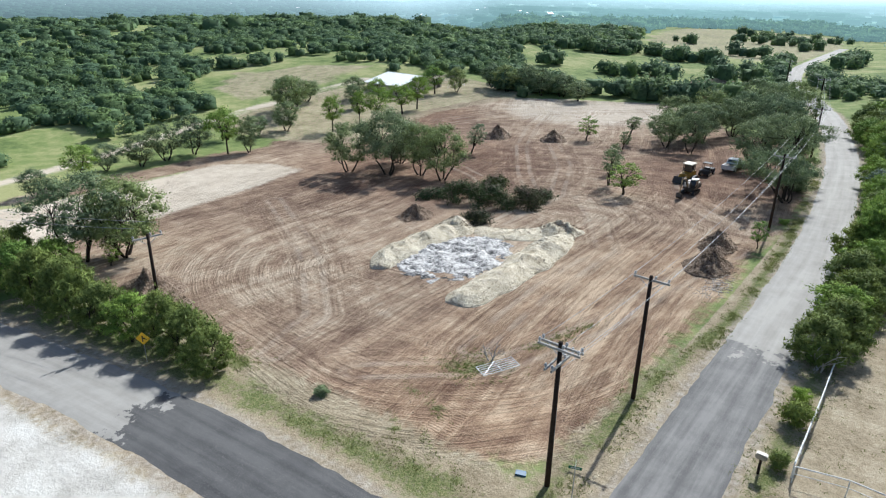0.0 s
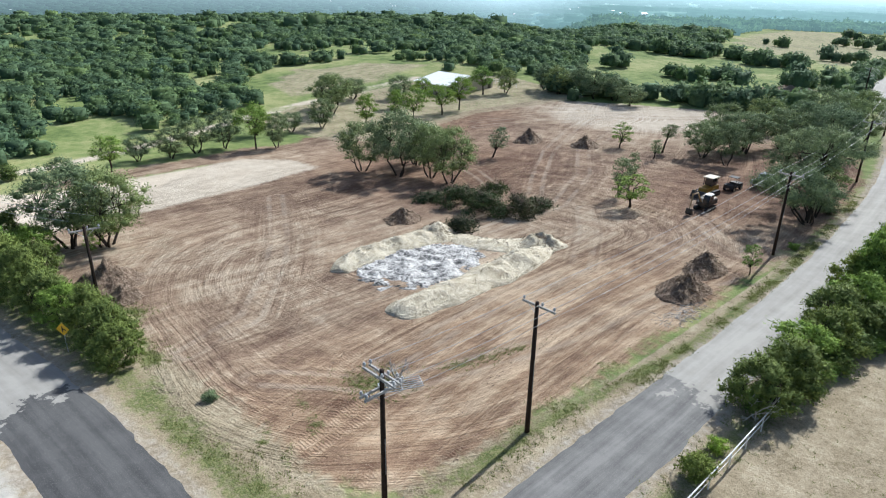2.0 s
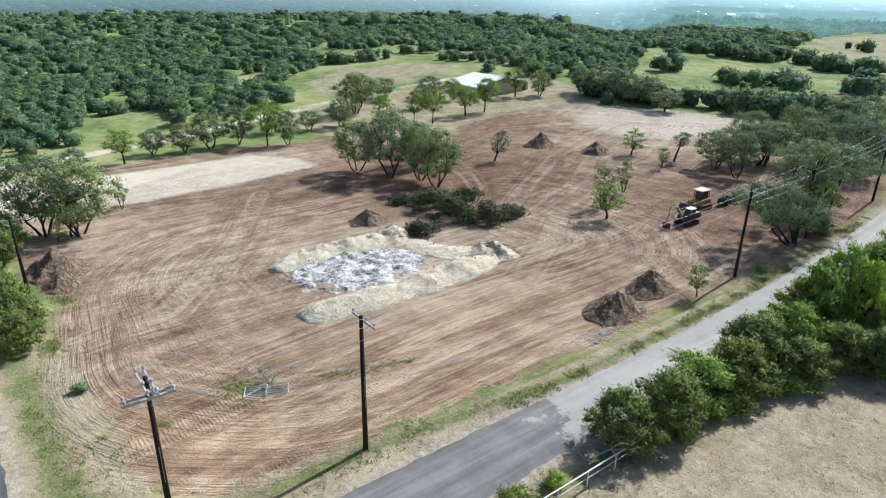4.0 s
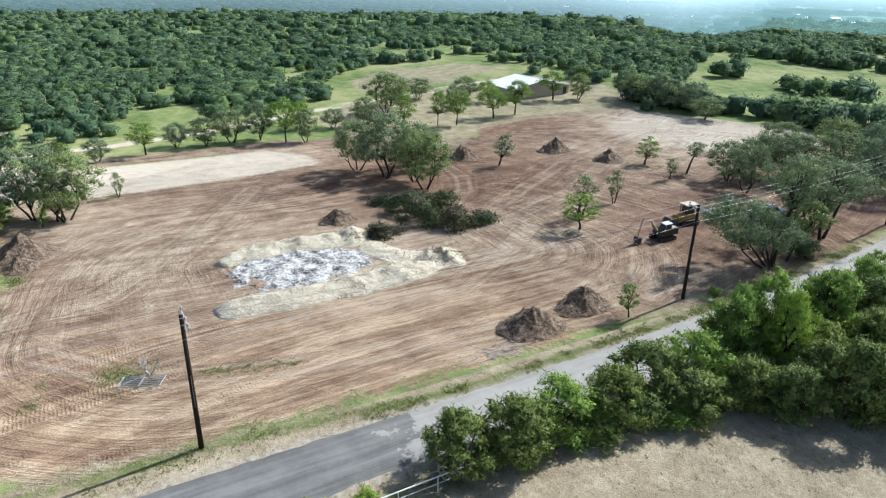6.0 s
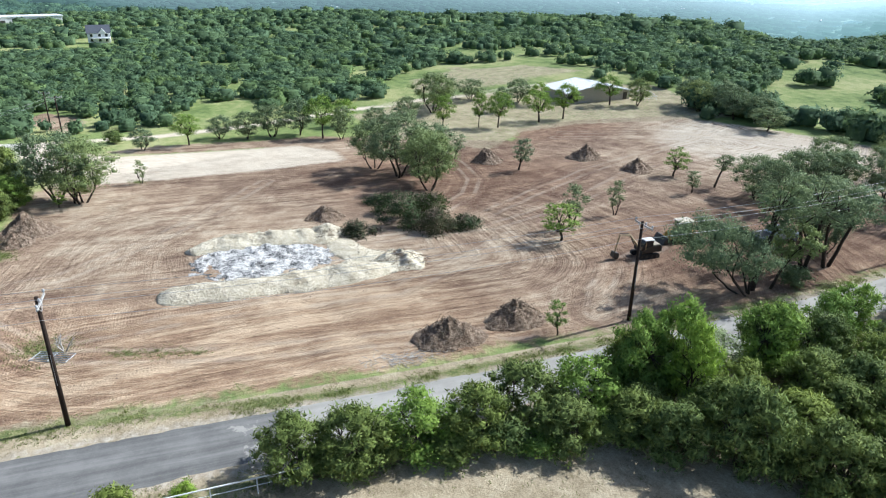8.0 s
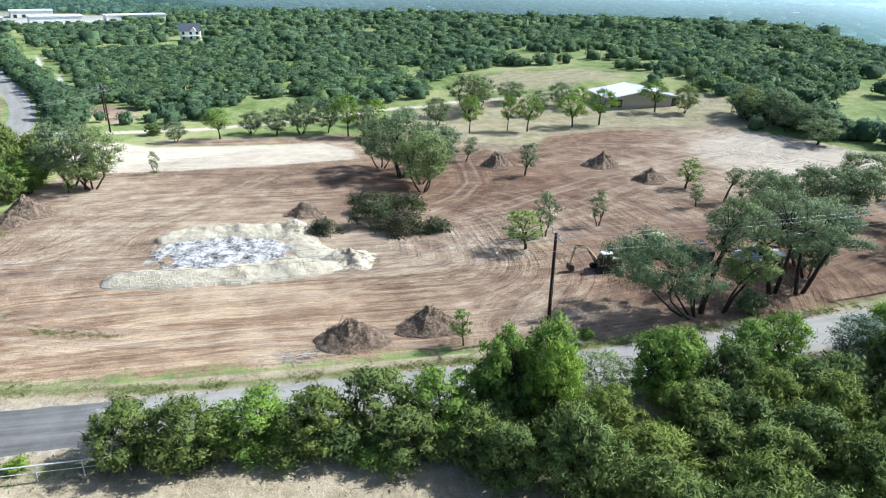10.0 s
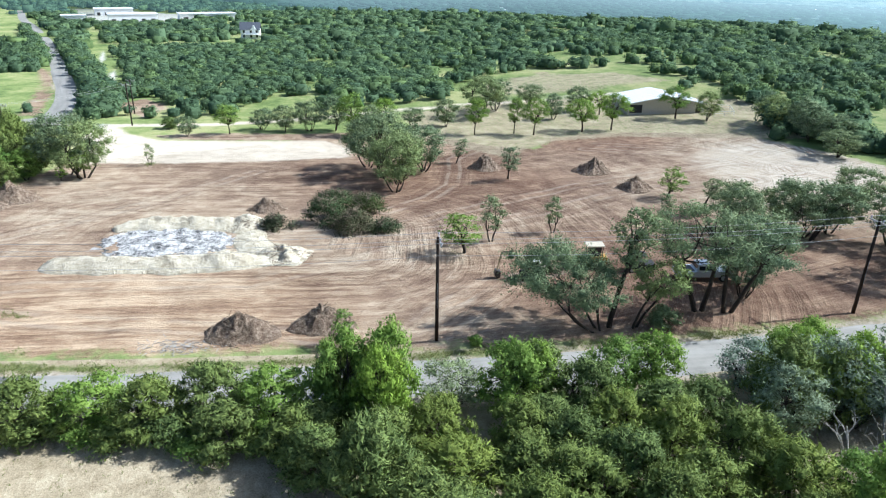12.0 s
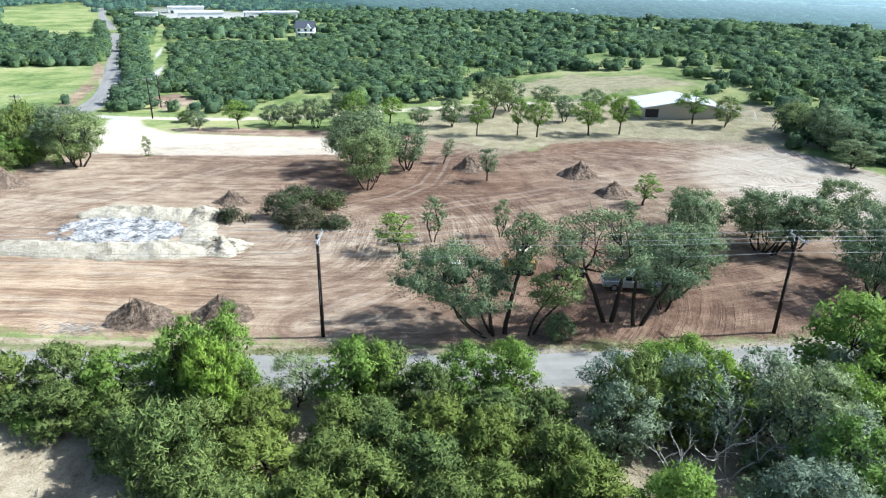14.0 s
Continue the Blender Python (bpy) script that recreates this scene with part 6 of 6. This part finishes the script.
def loader(x, y, yaw):
    ld = new("track_loader")
    ld.matrix_world = pose(x, y, ground(x, y), 0, 0, yaw)
    crawler(ld, -0.9, 2.9, 0.4, 0.45), crawler(ld, 0.9, 2.9, 0.4, 0.45)
    bm = bmesh.new()
    profile(bm, [(-1.7, 0.5), (-1.7, 1.35), (0.0, 1.4), (1.5, 1.25), (1.6, 0.6)], 0.66)
    bmesh.ops.bevel(bm, geom=list(bm.edges), offset=0.05, segments=2, affect="EDGES")
    part("body", bm, YELLOW, ld)
    for sx in (-0.6, 0.6):
        for sy in (-1.1, 0.35):
            bm = bmesh.new()
            box(bm, (0.09, 0.09, 1.2), (sx, sy, 1.95))
            part("canopy_post", bm, DARK_STEEL, ld)
        bm = bmesh.new()
        rod(bm, (sx * 1.25, -0.3, 1.1), (sx * 1.25, 2.2, 0.6), 0.1, 0.09, 4)
        part("lift_arm", bm, YELLOW, ld)
    bm = bmesh.new()
    box(bm, (1.5, 1.9, 0.12), (0, -0.35, 2.6), bevel=0.04)
    part("canopy", bm, CANOPY, ld, "dusty pale canopy roof")
    bm = bmesh.new()
    box(bm, (1.1, 1.25, 1.05), (0, -0.38, 1.95), bevel=0.05)
    part("cab", bm, GLASS, ld, "dark glazed cab")
    bm = bmesh.new()
    box(bm, (0.55, 0.6, 0.8), (0, -0.6, 1.6), bevel=0.06)
    part("seat", bm, BLACK, ld)
    bm = bmesh.new()
    profile(bm, [(2.1, 0.15), (2.1, 0.95), (2.35, 1.0), (2.9, 0.1)], 1.05)
    part("bucket", bm, DARK_STEEL, ld)
    return tagged(ld, "yellow crawler loader with a pale dusty cab roof", "loader")


loader(-29.2, 99.2, 176)


def buggy(x, y, yaw):
    ug = new("utility_vehicle")
    ug.matrix_world = pose(x, y, ground(x, y), 0, 0, yaw)
    bm = bmesh.new()
    profile(bm, [(-1.5, 0.4), (-1.5, 1.0), (-0.3, 1.0), (-0.2, 0.7), (0.5, 0.7), (0.6, 1.05), (1.4, 0.9), (1.5, 0.45)], 0.7)
    bmesh.ops.bevel(bm, geom=list(bm.edges), offset=0.04, segments=2, affect="EDGES")
    part("body", bm, BLACK, ug, "black body")
    for sx in (-0.62, 0.62):
        for y0, y1 in ((-0.3, -0.2), (0.6, 0.35)):
            bm = bmesh.new()
            rod(bm, (sx, y0, 0.9), (sx * 0.95, y1, 1.9), 0.035)
            part("roll_bar", bm, DARK_STEEL, ug)
        for sy in (-1.0, 1.0):
            wheel(ug, sx * 1.05, sy, 0.34, 0.26)
    bm = bmesh.new()
    box(bm, (1.35, 1.1, 0.06), (0, 0.05, 1.93), bevel=0.02)
    part("roof", bm, BLACK, ug)
    bm = bmesh.new()
    box(bm, (1.1, 0.45, 0.5), (0, 0.0, 0.95), bevel=0.06)
    part("seat", bm, DARK_STEEL, ug)
    return tagged(ug, "black utility buggy with a roof parked in shade", "utility vehicle")


buggy(-27.8, 104.2, 175)


# ---- buildings ----
def ridge_roof(parent, cx, cy, length, half, eave, rise, over, material, name="roof", thick=0.14):
    bm = bmesh.new()
    for s in (-1, 1):
        slope = math.atan2(rise, half)
        w = (half + over) / math.cos(slope)
        box(bm, (w, length + 2 * over, thick), (cx + s * (half + over) / 2, cy, eave + rise - math.tan(slope) * (half + over) / 2 + thick / 2), (0, math.degrees(slope) * s, 0))
    return part(name, bm, material, parent)


def window(parent, at, size, turn=0):
    bm = bmesh.new()
    box(bm, (size[0] + 0.16, 0.08, size[1] + 0.16), (0, 0, 0))
    w = part("window", bm, WALL_WHITE, parent)
    w.matrix_basis = pose(*at, 0, 0, turn)
    bm = bmesh.new()
    box(bm, (size[0], 0.1, size[1]), (0, 0, 0))
    part("pane", bm, GLASS, w)


def barn(x, y, yaw):
    b = new("metal_barn")
    b.matrix_world = pose(x, y, ground(x, y), 0, 0, yaw)
    L, H, E, RISE = 12.0, 9.4, 2.2, 1.7
    bm = bmesh.new()
    rows = [[bm.verts.new(p) for p in ((-H, yy, -0.8), (H, yy, -0.8), (H, yy, E), (0, yy, E + RISE), (-H, yy, E))] for yy in (-L / 2, L / 2)]
    bm.faces.new(rows[0]), bm.faces.new(rows[1][::-1])
    for k in range(5):
        bm.faces.new((rows[0][k], rows[1][k], rows[1][(k + 1) % 5], rows[0][(k + 1) % 5]))
    bmesh.ops.recalc_face_normals(bm, faces=bm.faces)
    part("wall", bm, TAN_WALL, b)
    roof = ridge_roof(b, 0, 0, L, H, E, RISE, 0.5, ROOF_WHITE)
    for s in (-1, 1):
        for k in range(13):
            bm = bmesh.new()
            slope = math.atan2(RISE, H)
            box(bm, ((H + 0.5) / math.cos(slope), 0.05, 0.05), (s * (H + 0.5) / 2, (k / 12 - 0.5) * (L + 0.9), E + RISE - math.tan(slope) * (H + 0.5) / 2 + 0.17), (0, math.degrees(slope) * s, 0))
            part("roof_seam", bm, ROOF_WHITE, roof)
    # wide black slab on the closed wall imitates the shade inside an open bay
    for xx, w, mt in ((-7.6, 3.0, BLACK), (7.9, 1.2, DARK_STEEL)):
        bm = bmesh.new()
        box(bm, (w, 0.14, 1.9), (xx, -L / 2 - 0.02, 0.95), bevel=0.01)
        part("doorway", bm, mt, b, "black panel in place of a shaded open bay" if w > 2 else "")
    return tagged(b, "long low metal barn with a pale roof and tan walls", "barn")


barn(-125.6, 146.0, 90)


def farmhouse(x, y, yaw):
    h = new("house")
    h.matrix_world = pose(x, y, ground(x, y), 0, 0, yaw)
    bm = bmesh.new()
    box(bm, (8, 11, 6.4), (0, 0, 2.4))
    part("wall", bm, WALL_WHITE, h)
    ridge_roof(h, 0, 0, 11, 4, 5.6, 3.6, 0.5, ROOF_DARK)
    bm = bmesh.new()
    profile(bm, [(-2, 5.2), (0, 7.6), (2, 5.2)], 2)
    bmesh.ops.translate(bm, verts=bm.verts, vec=(2.6, 2, 0))
    part("gable", bm, WALL_WHITE, h)
    for yy in (-3.6, 0.4, 3.8):
        for z in (1.6, 4.2):
            window(h, (4.03, yy, z), (1.3, 1.5), 90)
    bm = bmesh.new()
    box(bm, (3, 9, 0.3), (5.5, 1, 2.8))
    part("porch_roof", bm, WALL_WHITE, h)
    return tagged(h, "white two-storey house with a dark gabled roof", "house")


farmhouse(-389, 2.5, 4)


def works_hall(x, y, yaw, w, l, ht):
    h = new("warehouse")
    h.matrix_world = pose(x, y, ground(x, y), 0, 0, yaw)
    bm = bmesh.new()
    box(bm, (w, l, ht + 2), (0, 0, ht / 2 - 1))
    part("wall", bm, WALL_WHITE, h)
    bm = bmesh.new()
    box(bm, (w + 1, l + 1, 0.6), (0, 0, ht + 0.2))
    part("roof", bm, ROOF_WHITE, h)
    for k in range(5):
        bm = bmesh.new()
        box(bm, (0.2, l / 12, ht * 0.5), (w / 2 + 0.05, (k / 4 - 0.5) * l * 0.8, ht * 0.25))
        part("door", bm, DARK_STEEL, h)
    return tagged(h, "long flat-roofed white industrial hall", "warehouse", "industrial halls")


works_hall(-520, -108, 22, 20, 34, 6)
works_hall(-512, -148, 22, 12, 16, 5)
works_hall(-560, -62, 22, 16, 44, 4.5)
works_hall(-600, -150, 22, 18, 30, 5)


# ---- far valley ----
def valley():
    m = Tree("far_valley", 1.0, 0.0)
    wide, n, small = m.noise(0.0022, None, 4, 0.6), m.noise(0.012, None, 9, 0.75), m.noise(0.05, None, 6, 0.75)
    woods = m.step(m.math("ADD", m.math("ADD", m.math("MULTIPLY", n, 0.4), m.math("MULTIPLY", small, 0.4)), m.math("MULTIPLY", wide, 0.2)), 0.43, 0.57)
    col = m.mix(woods, (0.01, 0.02, 0.016), (0.03, 0.045, 0.035))
    town = m.step(m.math("ADD", m.math("MULTIPLY", m.noise(0.03, None, 2), 0.7), m.math("MULTIPLY", wide, 0.3)), 0.66, 0.675)
    col = m.mix(town, col, (0.7, 0.7, 0.7))
    # haze painted as emission over the backdrop, brighter with distance and towards the sun
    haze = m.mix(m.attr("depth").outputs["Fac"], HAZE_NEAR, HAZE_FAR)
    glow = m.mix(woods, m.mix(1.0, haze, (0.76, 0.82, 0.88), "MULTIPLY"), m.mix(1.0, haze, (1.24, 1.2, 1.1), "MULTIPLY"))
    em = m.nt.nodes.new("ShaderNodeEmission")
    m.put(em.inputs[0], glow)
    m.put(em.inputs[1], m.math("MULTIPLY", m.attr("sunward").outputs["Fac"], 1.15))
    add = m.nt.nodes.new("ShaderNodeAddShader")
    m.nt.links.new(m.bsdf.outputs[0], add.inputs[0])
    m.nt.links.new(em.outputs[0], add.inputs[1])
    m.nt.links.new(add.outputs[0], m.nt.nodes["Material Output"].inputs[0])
    mat = m.done(col)
    yaws = np.radians(np.linspace(-25, 150, 120))
    rings = 860 * 1.065 ** np.arange(0, 28)
    A, R = np.meshgrid(yaws, rings)
    x, y = -np.sin(A) * R, 50 + np.cos(A) * R
    swell = np.array([noise.noise(Vector((a * 0.0022, b * 0.0022, 1.0))) for a, b in zip(x.ravel(), y.ravel())]).reshape(x.shape)
    z = land(x, y) + swell * 3 * np.clip((R - 900) / 300, 0, 1) + np.clip((R - 860) / 120, 0, 1) * 11 - 1.5 - np.clip((R - 2600) / 2000, 0, 1) * 12
    ny, nx = x.shape
    idx = np.arange(nx * ny).reshape(ny, nx)
    faces = np.stack([idx[:-1, :-1], idx[:-1, 1:], idx[1:, 1:], idx[1:, :-1]], -1).reshape(-1, 4)
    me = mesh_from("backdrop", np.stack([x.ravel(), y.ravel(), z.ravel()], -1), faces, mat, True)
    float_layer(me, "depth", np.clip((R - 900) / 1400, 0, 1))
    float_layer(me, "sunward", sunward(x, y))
    return tagged(new("backdrop", me), "hazy blue wooded valley in the far distance", "backdrop", kind="structure")


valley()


def valley_height(x, y):
    away = math.hypot(x, y - 50)
    return ground(x, y) + min(max((away - 860) / 120, 0), 1) * 11 - 1.5


def town_house(x, y, yaw, w, l):
    """A far house of the valley town: walls under a pale gabled roof."""
    h = new("house")
    h.matrix_world = pose(x, y, valley_height(x, y) - 1.6, 0, 0, yaw)
    bm = bmesh.new()
    box(bm, (w, l, 7), (0, 0, 0))
    part("wall", bm, WALL_WHITE, h)
    ridge_roof(h, 0, 0, l, w / 2, 3.2, w * 0.16, 0.1, ROOF_WHITE)
    return tagged(h, "pale-roofed building in the far valley town", "house", "valley town")


town_rand = np.random.default_rng(44)
for cx, cy, n, spread in ((-505, 850, 7, 38), (-455, 840, 4, 30), (-925, 1195, 6, 60), (-700, 1080, 4, 45), (-1090, 1530, 4, 50), (-1750, 1310, 6, 80), (-1940, 880, 3, 50)):
    for k in range(n):
        far = 0.55 if cy < 1000 else 0.8
        town_house(cx + town_rand.normal(0, spread), cy + town_rand.normal(0, spread * 0.5), town_rand.uniform(0, 180), 11 * far * town_rand.uniform(0.8, 1.5), 18 * far * town_rand.uniform(0.8, 1.8))


# ---- loose cover: clods, chips and grass, too small and many to count ----
def clods():
    rand = np.random.default_rng(77)
    n = 9000
    x, y = rand.uniform(-62, -12, n), rand.uniform(23, 100, n)
    ok = (inside(LOT, x, y) > 0.5)
    x, y = x[ok], y[ok]
    n = len(x)
    s = 0.015 + 0.05 * rand.random(n) ** 4
    base = np.array([(-1, -1, -0.4), (1, -0.8, -0.4), (0.1, 1, -0.4), (0, 0, 0.9)])
    v = base[None] * s[:, None, None] * rand.uniform(0.6, 1.4, (n, 4, 3)) + np.stack([x, y, land(x, y) + 0.05], -1)[:, None]
    k = np.arange(n)[:, None] * 4
    f = np.concatenate([k + np.array([a]) for a in ((0, 1, 3), (1, 2, 3), (2, 0, 3))])
    me = mesh_from("clods", v.reshape(-1, 3), f, CLOD)
    tagged(new("clods", me), "scattered soil clods and stones on the worked ground", "clods", kind="stuff")


def grass_tufts():
    rand = np.random.default_rng(78)
    xs, ys = [], []
    for path, off, spread, count, lo, hi in ((ROAD_EAST, -3.15, 0.4, 3000, 48, 112), (ROAD_EAST, -4.8, 0.7, 1100, 24, 50), (ROAD_EAST, 4.2, 0.8, 1300, 30, 60)):
        y = rand.uniform(lo, hi, count)
        cx = np.interp(y, [p[1] for p in path], [p[0] for p in path])
        x = cx + off + rand.normal(0, spread, count)
        keep = np.array([noise.noise(Vector((a * 0.35, b * 0.35, 9.0))) for a, b in zip(x, y)]) > -0.08
        xs.append(x[keep]), ys.append(y[keep])
    for cx, cy, a, b, turn in WEED_PATCHES:
        n = int(75 * a * b)
        p, q = rand.normal(0, 0.8, n) * a, rand.normal(0, 0.9, n) * b
        xs.append(cx + p * math.cos(turn) - q * math.sin(turn)), ys.append(cy + p * math.sin(turn) + q * math.cos(turn))
    n = 1500
    x, y = rand.uniform(-2, 30, n), rand.uniform(30, 85, n)
    keep = inside(EAST_FIELD, x, y) > 1
    xs.append(x[keep]), ys.append(y[keep])
    x, y = np.concatenate(xs), np.concatenate(ys)
    per = 7
    x, y = np.repeat(x, per) + rand.normal(0, 0.10, len(x) * per), np.repeat(y, per) + rand.normal(0, 0.10, len(y) * per)
    n = len(x)
    a, h, w = rand.uniform(0, math.tau, n), rand.uniform(0.05, 0.17, n), rand.uniform(0.015, 0.035, n)
    foot = np.stack([x, y, land(x, y) - 0.02], -1)
    side = np.stack([np.cos(a), np.sin(a), a * 0], -1) * w[:, None]
    tip = foot + np.stack([rand.normal(0, 0.10, n), rand.normal(0, 0.10, n), h], -1)
    v = np.stack([foot - side, foot + side, tip], 1).reshape(-1, 3)
    me = mesh_from("grass", v, np.arange(len(v)).reshape(-1, 3), GRASS)
    tagged(new("grass", me), "ragged green and dry grass tufts on the verges", "grass", kind="stuff")


clods()
grass_tufts()


def debris(x, y):
    """Broken chips and sticks raked together beside the lane."""
    rand = np.random.default_rng(91)
    out = []
    for _ in range(160):
        px, py = x + rand.normal(0, 0.7), y + rand.normal(0, 1.6)
        a, L = rand.uniform(0, math.tau), rand.uniform(0.15, 0.6)
        z = ground(px, py) + 0.06
        out.append([((px, py, z), 0.03), ((px + L * math.cos(a), py + L * math.sin(a), z + rand.uniform(0, 0.12)), 0.015)])
    v, f = tube(out, 4)
    tagged(new("wood_debris", mesh_from("wood_debris", v, f, DEAD_WOOD)), "scatter of pale broken wood chips on bare soil", "wood debris", kind="stuff")


debris(-13.6, 60.8)
